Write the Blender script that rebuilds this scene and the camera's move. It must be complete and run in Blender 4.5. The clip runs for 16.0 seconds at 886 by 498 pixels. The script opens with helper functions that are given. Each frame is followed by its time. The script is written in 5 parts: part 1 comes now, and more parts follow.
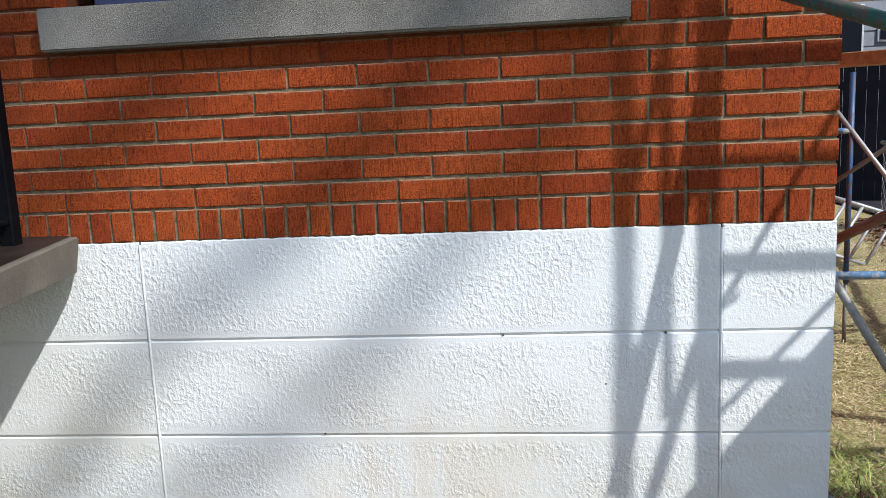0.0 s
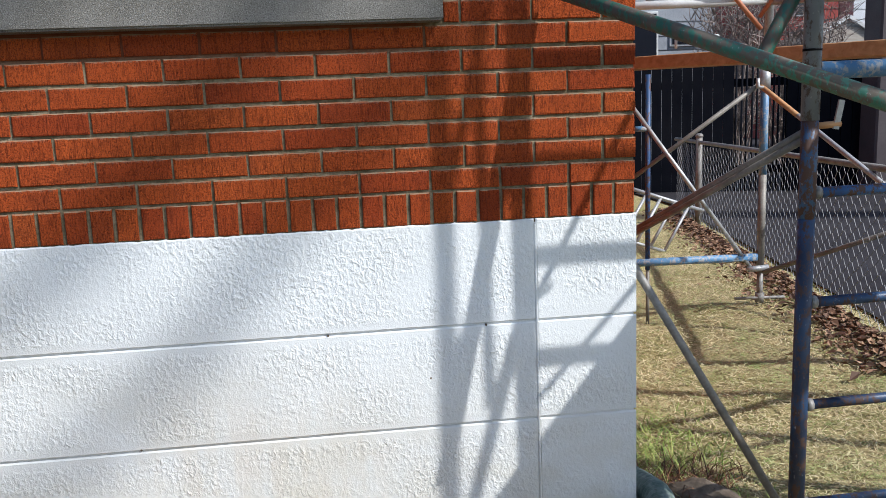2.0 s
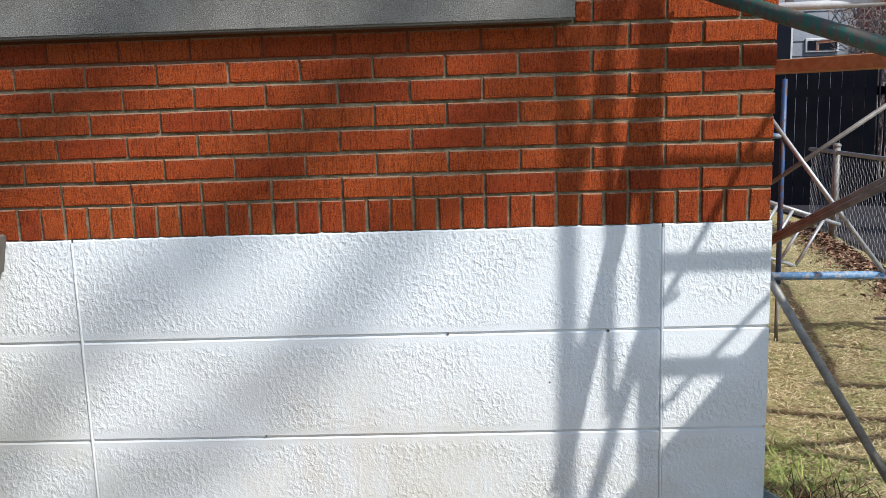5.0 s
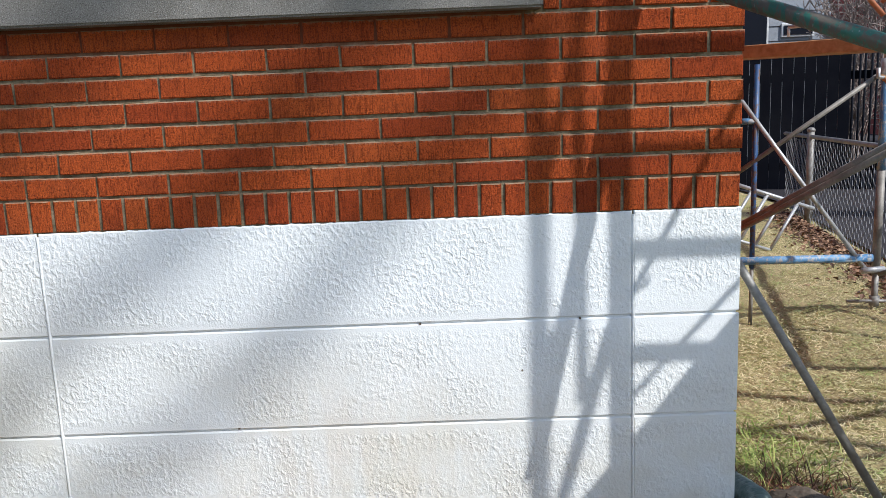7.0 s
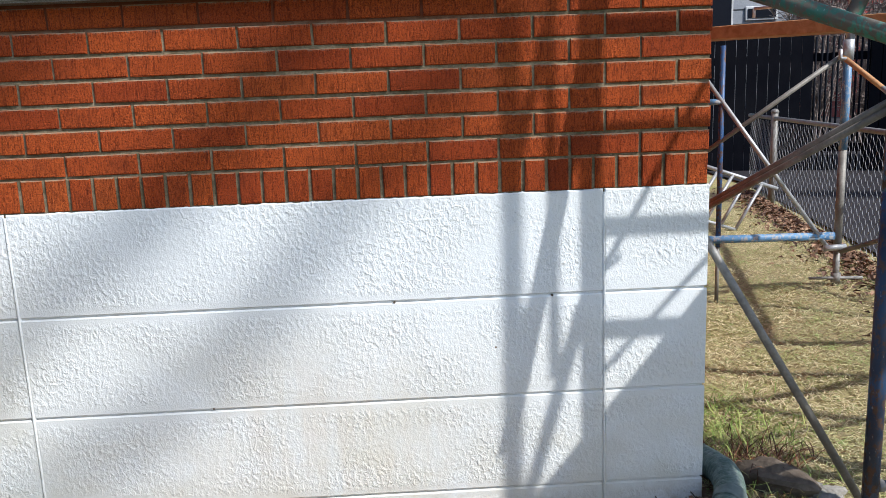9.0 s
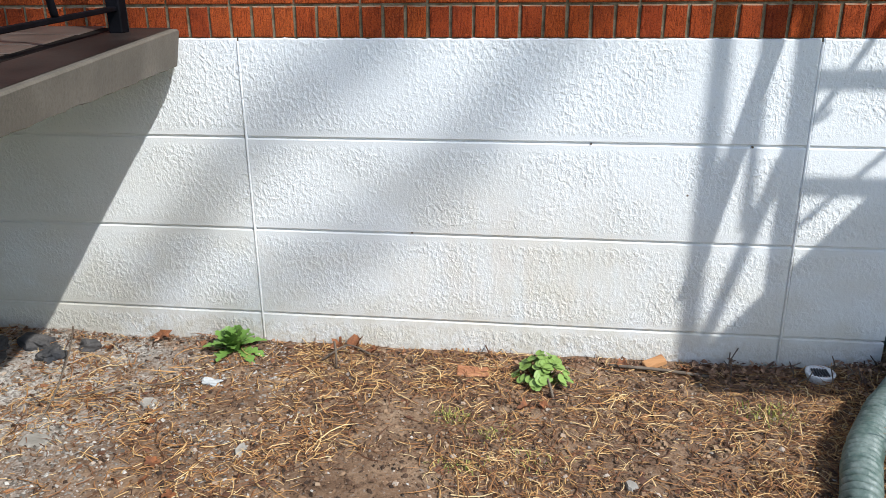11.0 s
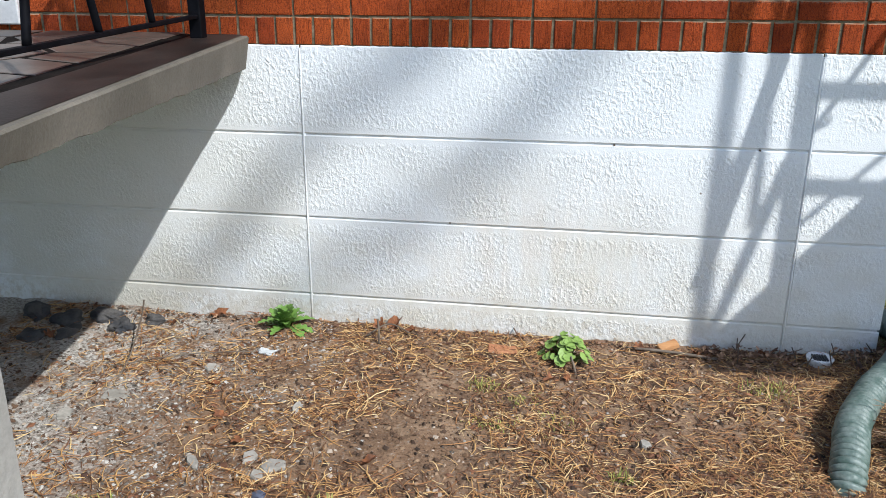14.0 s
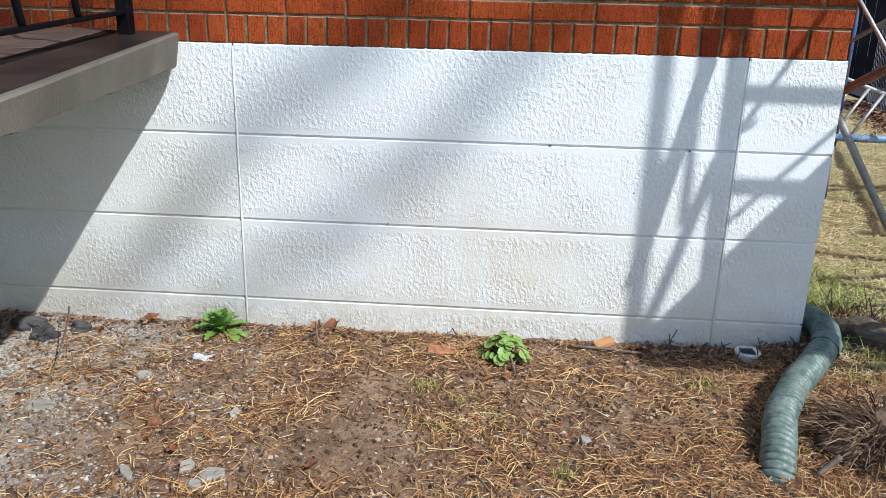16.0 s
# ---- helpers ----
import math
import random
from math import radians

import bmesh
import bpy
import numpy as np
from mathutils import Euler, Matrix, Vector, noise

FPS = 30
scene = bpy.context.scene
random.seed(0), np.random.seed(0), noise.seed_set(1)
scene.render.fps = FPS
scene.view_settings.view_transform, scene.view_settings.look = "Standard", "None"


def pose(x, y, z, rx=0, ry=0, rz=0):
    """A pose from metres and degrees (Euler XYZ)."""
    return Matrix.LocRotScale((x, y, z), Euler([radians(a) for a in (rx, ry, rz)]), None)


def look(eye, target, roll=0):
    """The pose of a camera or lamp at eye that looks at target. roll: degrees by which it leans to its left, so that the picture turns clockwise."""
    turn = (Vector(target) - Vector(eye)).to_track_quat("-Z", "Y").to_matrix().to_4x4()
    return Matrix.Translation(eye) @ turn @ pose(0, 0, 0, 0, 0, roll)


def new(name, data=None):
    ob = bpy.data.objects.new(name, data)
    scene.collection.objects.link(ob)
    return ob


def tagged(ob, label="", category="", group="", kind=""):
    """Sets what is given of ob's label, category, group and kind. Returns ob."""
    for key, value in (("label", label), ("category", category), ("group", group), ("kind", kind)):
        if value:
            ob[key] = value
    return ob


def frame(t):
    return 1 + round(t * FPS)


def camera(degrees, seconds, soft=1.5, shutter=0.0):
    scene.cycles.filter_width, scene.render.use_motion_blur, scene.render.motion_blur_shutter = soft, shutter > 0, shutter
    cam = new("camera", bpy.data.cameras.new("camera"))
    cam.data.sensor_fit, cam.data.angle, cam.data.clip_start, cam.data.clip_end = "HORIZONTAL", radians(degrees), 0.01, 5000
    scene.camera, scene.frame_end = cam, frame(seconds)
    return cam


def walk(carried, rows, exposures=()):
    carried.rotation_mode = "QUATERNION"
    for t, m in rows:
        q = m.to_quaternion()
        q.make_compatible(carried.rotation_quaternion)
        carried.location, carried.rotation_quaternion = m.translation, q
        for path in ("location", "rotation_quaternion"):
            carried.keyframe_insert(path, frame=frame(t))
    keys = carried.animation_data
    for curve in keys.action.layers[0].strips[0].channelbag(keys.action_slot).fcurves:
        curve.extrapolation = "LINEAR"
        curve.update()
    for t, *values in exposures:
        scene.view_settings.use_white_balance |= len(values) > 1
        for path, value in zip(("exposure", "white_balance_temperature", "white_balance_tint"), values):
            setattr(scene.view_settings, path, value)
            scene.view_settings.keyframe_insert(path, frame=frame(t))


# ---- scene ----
cam = camera(58.2, 16.0, soft=0.5)
PATH = [
    (0, (0.079, 0.088, 1.309), (-0.124, 2.053, 0.995), -2.6),
    (0.5, (0.092, 0.078, 1.298), (0.006, 2.053, 0.994), -2.5),
    (1, (0.104, 0.081, 1.31), (0.129, 2.055, 0.989), -2.5),
    (1.5, (0.095, 0.091, 1.315), (0.253, 2.057, 0.982), -2.5),
    (2, (0.098, 0.095, 1.313), (0.322, 2.054, 0.973), -2.4),
    (2.5, (0.101, 0.099, 1.312), (0.291, 2.062, 0.98), -2.4),
    (3, (0.103, 0.1, 1.312), (0.195, 2.073, 0.999), -2.0),
    (3.5, (0.074, 0.101, 1.315), (0.126, 2.075, 1.001), -1.7),
    (4, (0.068, 0.099, 1.308), (0.042, 2.075, 0.997), -1.6),
    (6.3, (0.073, 0.102, 1.291), (0.009, 2.074, 0.966), -1.9),
    (6.5, (0.086, 0.108, 1.304), (0.024, 2.079, 0.965), -2.0),
    (7, (0.099, 0.108, 1.298), (0.087, 2.078, 0.954), -2.3),
    (7.5, (0.109, 0.102, 1.283), (0.146, 2.07, 0.929), -2.5),
    (8, (0.11, 0.093, 1.286), (0.188, 2.059, 0.923), -2.7),
    (8.5, (0.106, 0.091, 1.284), (0.196, 2.055, 0.917), -2.7),
    (9, (0.084, 0.092, 1.286), (0.149, 2.053, 0.899), -2.3),
    (9.4, (0.039, 0.09, 1.266), (-0.021, 2.038, 0.815), -2.0),
    (9.5, (0.017, 0.079, 1.26), (-0.094, 2.023, 0.802), -1.9),
    (9.6, (-0.008, 0.072, 1.238), (-0.181, 2.006, 0.758), -1.3),
    (10, (-0.104, 0.068, 1.23), (-0.337, 1.98, 0.693), 2.1),
    (10.2, (-0.123, 0.055, 1.224), (-0.387, 1.955, 0.659), 1.8),
    (12.3, (-0.04, -0.263, 1.168), (-0.28, 1.579, 0.425), -4.2),
    (12.5, (-0.076, -0.297, 1.179), (-0.444, 1.539, 0.477), -4.3),
    (13, (-0.131, -0.33, 1.185), (-0.498, 1.52, 0.519), -0.7),
    (13.5, (-0.127, -0.335, 1.193), (-0.464, 1.531, 0.559), 0.1),
    (14, (-0.118, -0.33, 1.189), (-0.428, 1.544, 0.563), 0.3),
    (14.5, (-0.101, -0.326, 1.179), (-0.365, 1.558, 0.561), 0.4),
    (15, (-0.086, -0.322, 1.184), (-0.247, 1.572, 0.565), 0.7),
    (15.5, (-0.12, -0.324, 1.18), (-0.219, 1.577, 0.564), 1.1),
    (16, (-0.151, -0.329, 1.183), (-0.284, 1.568, 0.564), 1.4),
]
walk(cam, [(t, look(eye, target, roll)) for t, eye, target, roll in PATH], [(0.0, 0.18, 6070, 9), (3.0, 0.17, 6070, 9), (6.5, 0.19, 6060, 8.8), (10.0, 0.23, 6040, 8.5), (16.0, 0.25, 5900, 7.4)])

# ---- light ----
SUN = Vector((1.2, -1.0, 1.5)).normalized()          # towards the sun
world = bpy.data.worlds.new("sky")
scene.world = world
world.use_nodes = True
sky = world.node_tree.nodes.new("ShaderNodeTexSky")
sky.sky_type, sky.sun_disc = "NISHITA", False
sky.sun_elevation, sky.sun_rotation = math.asin(SUN.z), math.atan2(SUN.x, SUN.y)
world.node_tree.nodes["Background"].inputs[1].default_value = 0.15
world.node_tree.links.new(sky.outputs[0], world.node_tree.nodes["Background"].inputs[0])
lamp = bpy.data.lights.new("sun", "SUN")
lamp.energy, lamp.angle, lamp.color = 4.5, radians(0.55), (1.0, 0.957, 0.90)
sun = new("sun", lamp)
sun.matrix_world = look(SUN * 30, (0, 0, 0))

# ---- materials ----
def material(name, base, rough=0.8, metal=0.0, spec=0.3):
    m = bpy.data.materials.new(name)
    m.use_nodes = True
    b = m.node_tree.nodes["Principled BSDF"]
    b.inputs["Base Color"].default_value = (*base, 1)
    b.inputs["Roughness"].default_value = rough
    b.inputs["Metallic"].default_value = metal
    b.inputs["Specular IOR Level"].default_value = spec
    return m, m.node_tree.nodes, m.node_tree.links, b


def place(n, l, scale=(1, 1, 1), local=False):
    """Coordinates in metres, stretched by scale."""
    src = n.new("ShaderNodeTexCoord").outputs["Object"] if local else n.new("ShaderNodeNewGeometry").outputs["Position"]
    mp = n.new("ShaderNodeMapping")
    mp.inputs["Scale"].default_value = scale
    l.new(src, mp.inputs[0])
    return mp.outputs[0]


def grain(n, l, where, scale, detail=4.0, rough=0.55, distort=0.0):
    t = n.new("ShaderNodeTexNoise")
    t.inputs["Scale"].default_value, t.inputs["Detail"].default_value = scale, detail
    t.inputs["Roughness"].default_value, t.inputs["Distortion"].default_value = rough, distort
    l.new(where, t.inputs["Vector"])
    return t.outputs["Fac"]


def ramp(n, l, fac, stops):
    r = n.new("ShaderNodeValToRGB")
    while len(r.color_ramp.elements) < len(stops):
        r.color_ramp.elements.new(0.5)
    for e, (p, c) in zip(r.color_ramp.elements, stops):
        e.position, e.color = p, ((c, c, c, 1) if isinstance(c, (int, float)) else (*c, 1))
    l.new(fac, r.inputs[0])
    return r.outputs[0]


def mix(n, l, fac, a, b, how="MIX"):
    x = n.new("ShaderNodeMix")
    x.data_type, x.blend_type = "RGBA", how
    for sock, v in ((x.inputs[0], fac), (x.inputs[6], a), (x.inputs[7], b)):
        if isinstance(v, (int, float)):
            sock.default_value = v
        elif isinstance(v, tuple):
            sock.default_value = (*v, 1)
        else:
            l.new(v, sock)
    return x.outputs[2]


def relief(n, l, b, height, dist, strength=1.0, after=None):
    u = n.new("ShaderNodeBump")
    u.inputs["Strength"].default_value, u.inputs["Distance"].default_value = strength, dist
    l.new(height, u.inputs["Height"])
    if after:
        l.new(after, u.inputs["Normal"])
    l.new(u.outputs[0], b.inputs["Normal"])
    return u.outputs[0]


def make_stucco():
    m, n, l, b = material("white_stucco", (0.8, 0.8, 0.8), 0.75, spec=0.25)
    p = place(n, l)
    big = grain(n, l, p, 2.2, 3)
    tone = mix(n, l, ramp(n, l, big, [(0.35, 0.0), (0.7, 1.0)]), (0.765, 0.785, 0.79), (0.715, 0.73, 0.725))
    sep = n.new("ShaderNodeSeparateXYZ")
    l.new(p, sep.inputs[0])
    # a tan run-off stain with drips, low in the middle of the wall
    mp = n.new("ShaderNodeMapping")
    mp.inputs["Location"].default_value, mp.inputs["Scale"].default_value = (0.22, -2.31 * 0.2, -0.5), (1.5, 0.2, 2.0)
    l.new(p, mp.inputs[0])
    far = n.new("ShaderNodeVectorMath")
    far.operation = "LENGTH"
    l.new(mp.outputs[0], far.inputs[0])
    zone = ramp(n, l, far.outputs["Value"], [(0.15, 1.0), (0.95, 0.0)])
    k = n.new("ShaderNodeMath")
    k.operation = "MULTIPLY"
    l.new(zone, k.inputs[0])
    l.new(ramp(n, l, mix(n, l, 0.5, grain(n, l, p, 5, 4), grain(n, l, place(n, l, (26, 1, 3.0)), 1.0, 3)), [(0.38, 0.0), (0.62, 0.46)]), k.inputs[1])
    tone = mix(n, l, k.outputs[0], tone, (0.66, 0.53, 0.40))
    base = n.new("ShaderNodeMapRange")
    base.inputs[1].default_value, base.inputs[2].default_value = 0.16, -0.02
    l.new(sep.outputs["Z"], base.inputs[0])
    k2 = n.new("ShaderNodeMath")
    k2.operation = "MULTIPLY"
    l.new(base.outputs[0], k2.inputs[0])
    l.new(ramp(n, l, grain(n, l, p, 38, 5, 0.7), [(0.45, 0.1), (0.62, 0.95)]), k2.inputs[1])
    tone = mix(n, l, k2.outputs[0], tone, (0.42, 0.35, 0.25))
    # cream soil splash in uneven patches, deepened and raised to paint in half-shade
    low = n.new("ShaderNodeMapRange")
    low.inputs[1].default_value, low.inputs[2].default_value, low.inputs[4].default_value = 0.80, 0.06, 0.85
    l.new(sep.outputs["Z"], low.inputs[0])
    k3 = n.new("ShaderNodeMath")
    k3.operation = "MULTIPLY"
    l.new(low.outputs[0], k3.inputs[0])
    l.new(ramp(n, l, grain(n, l, place(n, l, (1.6, 1, 2.6)), 1.5, 5, 0.6), [(0.38, 0.15), (0.62, 1.0)]), k3.inputs[1])
    tone = mix(n, l, k3.outputs[0], tone, (0.60, 0.565, 0.475))
    pits = grain(n, l, p, 130, 3, 0.6)
    tone = mix(n, l, ramp(n, l, pits, [(0.27, 0.6), (0.38, 0.0)]), tone, (0.42, 0.42, 0.42))
    l.new(tone, b.inputs["Base Color"])
    blobs = ramp(n, l, grain(n, l, place(n, l, (1, 1, 0.8)), 78, 2.6, 0.55, 0.4), [(0.40, 0.0), (0.72, 1.0)])
    # trowelled smooth beside the joints, and rougher in patches
    zone2 = ramp(n, l, sep.outputs["Z"], [(0.0, 1.0), (0.070, 1.0), (0.088, 0.0), (0.118, 0.0), (0.136, 1.0), (0.365, 1.0), (0.385, 0.0), (0.415, 0.0), (0.435, 1.0), (0.665, 1.0), (0.685, 0.0), (0.715, 0.0), (0.735, 1.0)])
    patch = ramp(n, l, grain(n, l, p, 4.5, 3), [(0.36, 0.25), (0.58, 1.0)])
    amount = n.new("ShaderNodeMath")
    amount.operation = "MULTIPLY"
    l.new(zone2, amount.inputs[0]), l.new(patch, amount.inputs[1])
    lift = n.new("ShaderNodeMath")
    lift.operation = "MULTIPLY"
    l.new(blobs, lift.inputs[0]), l.new(amount.outputs[0], lift.inputs[1])
    first = relief(n, l, b, lift.outputs[0], 0.0038, 0.65)
    relief(n, l, b, grain(n, l, p, 230, 3, 0.6), 0.0016, 0.7, first)
    return m


def make_brick(name="red_brick", crust=0.6):
    m, n, l, b = material(name, (0.4, 0.1, 0.04), 0.85, spec=0.14)
    info = n.new("ShaderNodeObjectInfo")
    own = ramp(n, l, info.outputs["Random"], [(0.0, (0.45, 0.074, 0.020)), (0.3, (0.57, 0.106, 0.025)), (0.6, (0.64, 0.126, 0.028)), (0.85, (0.50, 0.086, 0.022)), (1.0, (0.68, 0.148, 0.034))])
    p = place(n, l)
    fine = grain(n, l, place(n, l, (1, 1, 0.6)), 330, 4, 0.75)
    tone = mix(n, l, ramp(n, l, fine, [(0.39, 0.8), (0.50, 0.0)]), own, (0.15, 0.023, 0.009))
    patch = grain(n, l, p, 9, 3)
    tone = mix(n, l, ramp(n, l, patch, [(0.5, 0.0), (0.75, 0.35)]), tone, (0.16, 0.035, 0.02))
    # pale lime crust along the upper edge of a brick
    own_place = n.new("ShaderNodeTexCoord")
    hgt = n.new("ShaderNodeSeparateXYZ")
    l.new(own_place.outputs["Object"], hgt.inputs[0])
    band = ramp(n, l, hgt.outputs["Z"], [(0.0, 0.0), (0.020, 0.0), (0.0265, 1.0), (0.05, 1.0), (0.06, 0.0)])
    k = n.new("ShaderNodeMath")
    k.operation = "MULTIPLY"
    l.new(band, k.inputs[0])
    l.new(ramp(n, l, grain(n, l, p, 120, 4, 0.7), [(0.46, 0.0), (0.60, crust)]), k.inputs[1])
    tone = mix(n, l, k.outputs[0], tone, (0.42, 0.35, 0.27))
    cuts = grain(n, l, place(n, l, (1, 1, 0.09)), 260, 2.5, 0.7)
    tone = mix(n, l, ramp(n, l, cuts, [(0.37, 0.6), (0.47, 0.0)]), tone, (0.16, 0.026, 0.010))
    l.new(tone, b.inputs["Base Color"])
    first = relief(n, l, b, cuts, 0.011, 1.0)
    relief(n, l, b, fine, 0.010, 1.0, first)
    return m


def make_mortar():
    """Olive-grey mortar; the joints beside and under the window are stained brick red."""
    m, n, l, b = material("mortar", (0.16, 0.13, 0.09), 0.95, spec=0.15)
    p = place(n, l)
    tone = mix(n, l, ramp(n, l, grain(n, l, p, 30, 5), [(0.38, 0.0), (0.64, 1.0)]), (0.145, 0.115, 0.068), (0.275, 0.222, 0.145))
    g = grain(n, l, p, 150, 3, 0.65)
    tone = mix(n, l, ramp(n, l, g, [(0.3, 0.5), (0.55, 0.0)]), tone, (0.055, 0.042, 0.026))
    sep = n.new("ShaderNodeSeparateXYZ")
    l.new(p, sep.inputs[0])
    red = n.new("ShaderNodeMapRange")
    red.inputs[1].default_value, red.inputs[2].default_value, red.inputs[4].default_value = 1.470, 1.492, 0.85
    l.new(sep.outputs["Z"], red.inputs[0])
    left = n.new("ShaderNodeMapRange")
    left.inputs[1].default_value, left.inputs[2].default_value = 0.36, 0.30
    l.new(sep.outputs["X"], left.inputs[0])
    both = n.new("ShaderNodeMath")
    both.operation = "MULTIPLY"
    l.new(red.outputs[0], both.inputs[0]), l.new(left.outputs[0], both.inputs[1])
    l.new(mix(n, l, both.outputs[0], tone, (0.16, 0.034, 0.014)), b.inputs["Base Color"])
    relief(n, l, b, g, 0.006, 0.7)
    return m


def make_plain(name, c1, c2, scale, rough=0.85, bump=0.002, fine=150, spec=0.3, metal=0.0, lo=0.38, hi=0.64):
    """A two-tone, grainy surface."""
    m, n, l, b = material(name, c1, rough, metal, spec)
    p = place(n, l)
    tone = mix(n, l, ramp(n, l, grain(n, l, p, scale, 5), [(lo, 0.0), (hi, 1.0)]), c1, c2)
    g = grain(n, l, p, fine, 3, 0.65)
    tone = mix(n, l, ramp(n, l, g, [(0.3, 0.35), (0.6, 0.0)]), tone, tuple(v * 0.55 for v in c1))
    l.new(tone, b.inputs["Base Color"])
    if bump:
        relief(n, l, b, g, bump, 0.7)
    return m


def make_speckled(name, c1, c2, dark, light, scale=330):
    """Concrete with dark and pale grains."""
    m, n, l, b = material(name, c1, 0.9, spec=0.25)
    p = place(n, l)
    tone = mix(n, l, ramp(n, l, grain(n, l, p, 6, 5), [(0.35, 0.0), (0.65, 1.0)]), c1, c2)
    g = grain(n, l, p, scale, 3, 0.7)
    tone = mix(n, l, ramp(n, l, g, [(0.36, 0.9), (0.47, 0.0)]), tone, dark)
    tone = mix(n, l, ramp(n, l, g, [(0.56, 0.0), (0.66, 0.8)]), tone, light)
    l.new(tone, b.inputs["Base Color"])
    relief(n, l, b, g, 0.003, 0.8)
    return m


def make_paint(name, paint, paint2, rust=(0.11, 0.05, 0.03), cover=0.5, rough=0.45):
    """Old paint on steel, flaking to rust."""
    m, n, l, b = material(name, paint, rough, 0.0, 0.5)
    p = place(n, l, (1, 1, 0.55))
    worn = ramp(n, l, grain(n, l, p, 48, 6, 0.7), [(cover - 0.03, 0.0), (cover + 0.04, 1.0)])
    tone = mix(n, l, ramp(n, l, grain(n, l, p, 7, 3), [(0.4, 0.0), (0.6, 1.0)]), paint, paint2)
    tone = mix(n, l, worn, tone, rust)
    tone = mix(n, l, ramp(n, l, grain(n, l, p, 120, 2), [(0.68, 0.0), (0.74, 0.5)]), tone, (0.30, 0.31, 0.32))
    l.new(tone, b.inputs["Base Color"])
    l.new(ramp(n, l, worn, [(0.0, rough), (1.0, 0.8)]), b.inputs["Roughness"])
    relief(n, l, b, grain(n, l, p, 180, 3), 0.001, 0.6)
    return m


def make_ground():
    """Wet soil by the house, thin spring lawn beside it."""
    m, n, l, b = material("ground", (0.1, 0.07, 0.05), 0.9, spec=0.25)
    p = place(n, l)
    soil = ramp(n, l, grain(n, l, p, 7, 6, 0.62), [(0.3, (0.12, 0.069, 0.040)), (0.5, (0.22, 0.134, 0.078)), (0.66, (0.32, 0.215, 0.132)), (0.8, (0.38, 0.30, 0.22))])
    grit = grain(n, l, p, 95, 5, 0.7)
    soil = mix(n, l, ramp(n, l, grit, [(0.56, 0.0), (0.7, 0.75)]), soil, (0.33, 0.29, 0.24))
    soil = mix(n, l, ramp(n, l, grit, [(0.3, 0.8), (0.45, 0.0)]), soil, (0.035, 0.022, 0.015))
    turf = ramp(n, l, grain(n, l, p, 3.1, 6, 0.7), [(0.3, (0.32, 0.31, 0.11)), (0.5, (0.50, 0.41, 0.20)), (0.7, (0.60, 0.48, 0.27))])
    turf = mix(n, l, ramp(n, l, grain(n, l, p, 80, 4, 0.7), [(0.4, 0.7), (0.6, 0.0)]), turf, (0.15, 0.12, 0.055))
    sep = n.new("ShaderNodeSeparateXYZ")
    l.new(p, sep.inputs[0])
    x = n.new("ShaderNodeMath")
    x.operation = "MULTIPLY_ADD"
    l.new(grain(n, l, p, 4, 4), x.inputs[0])
    x.inputs[1].default_value = 0.8
    l.new(sep.outputs["X"], x.inputs[2])
    side = n.new("ShaderNodeMapRange")
    side.inputs[1].default_value, side.inputs[2].default_value = 1.45, 1.75
    l.new(x.outputs[0], side.inputs[0])
    # pale gravelly dust at the porch end
    dust = n.new("ShaderNodeMapRange")
    dust.inputs[1].default_value, dust.inputs[2].default_value = -0.75, -1.15
    l.new(x.outputs[0], dust.inputs[0])
    away = n.new("ShaderNodeMapRange")
    away.inputs[1].default_value, away.inputs[2].default_value = -2.6, -2.2
    l.new(x.outputs[0], away.inputs[0])
    pale = mix(n, l, ramp(n, l, grit, [(0.4, 0.0), (0.6, 1.0)]), (0.24, 0.205, 0.17), (0.60, 0.56, 0.50))
    d2 = n.new("ShaderNodeMath")
    d2.operation = "MULTIPLY"
    l.new(dust.outputs[0], d2.inputs[0])
    l.new(ramp(n, l, grain(n, l, p, 6, 4), [(0.34, 0.0), (0.52, 1.0)]), d2.inputs[1])
    soil = mix(n, l, d2.outputs[0], soil, pale)
    soil = mix(n, l, away.outputs[0], (0.16, 0.13, 0.08), soil)
    back = n.new("ShaderNodeMapRange")
    back.inputs[1].default_value, back.inputs[2].default_value = 0.1, 0.7
    l.new(sep.outputs["Y"], back.inputs[0])
    meadow = mix(n, l, ramp(n, l, grain(n, l, p, 2.0, 6, 0.7), [(0.35, 0.0), (0.65, 1.0)]), (0.10, 0.125, 0.045), (0.24, 0.21, 0.10))
    soil = mix(n, l, back.outputs[0], meadow, soil)
    turf = mix(n, l, back.outputs[0], meadow, turf)
    l.new(mix(n, l, side.outputs[0], soil, turf), b.inputs["Base Color"])
    first = relief(n, l, b, grain(n, l, p, 45, 6, 0.7), 0.012, 0.8)
    relief(n, l, b, grit, 0.006, 0.8, first)
    return m


def make_blades(name, stops, rough=0.7, patch=None):
    m, n, l, b = material(name, stops[0][1], rough, spec=0.3)
    g = n.new("ShaderNodeNewGeometry")
    tone = ramp(n, l, g.outputs["Random Per Island"], stops)
    if patch:
        tone = mix(n, l, ramp(n, l, grain(n, l, place(n, l), 3.2, 4, 0.65), [(0.50, 0.0), (0.66, 0.75)]), tone, patch)
    l.new(tone, b.inputs["Base Color"])
    return m


def make_asphalt():
    return make_plain("asphalt", (0.030, 0.028, 0.032), (0.046, 0.043, 0.047), 2.0, 0.95, 0.003, 160, spec=0.1)


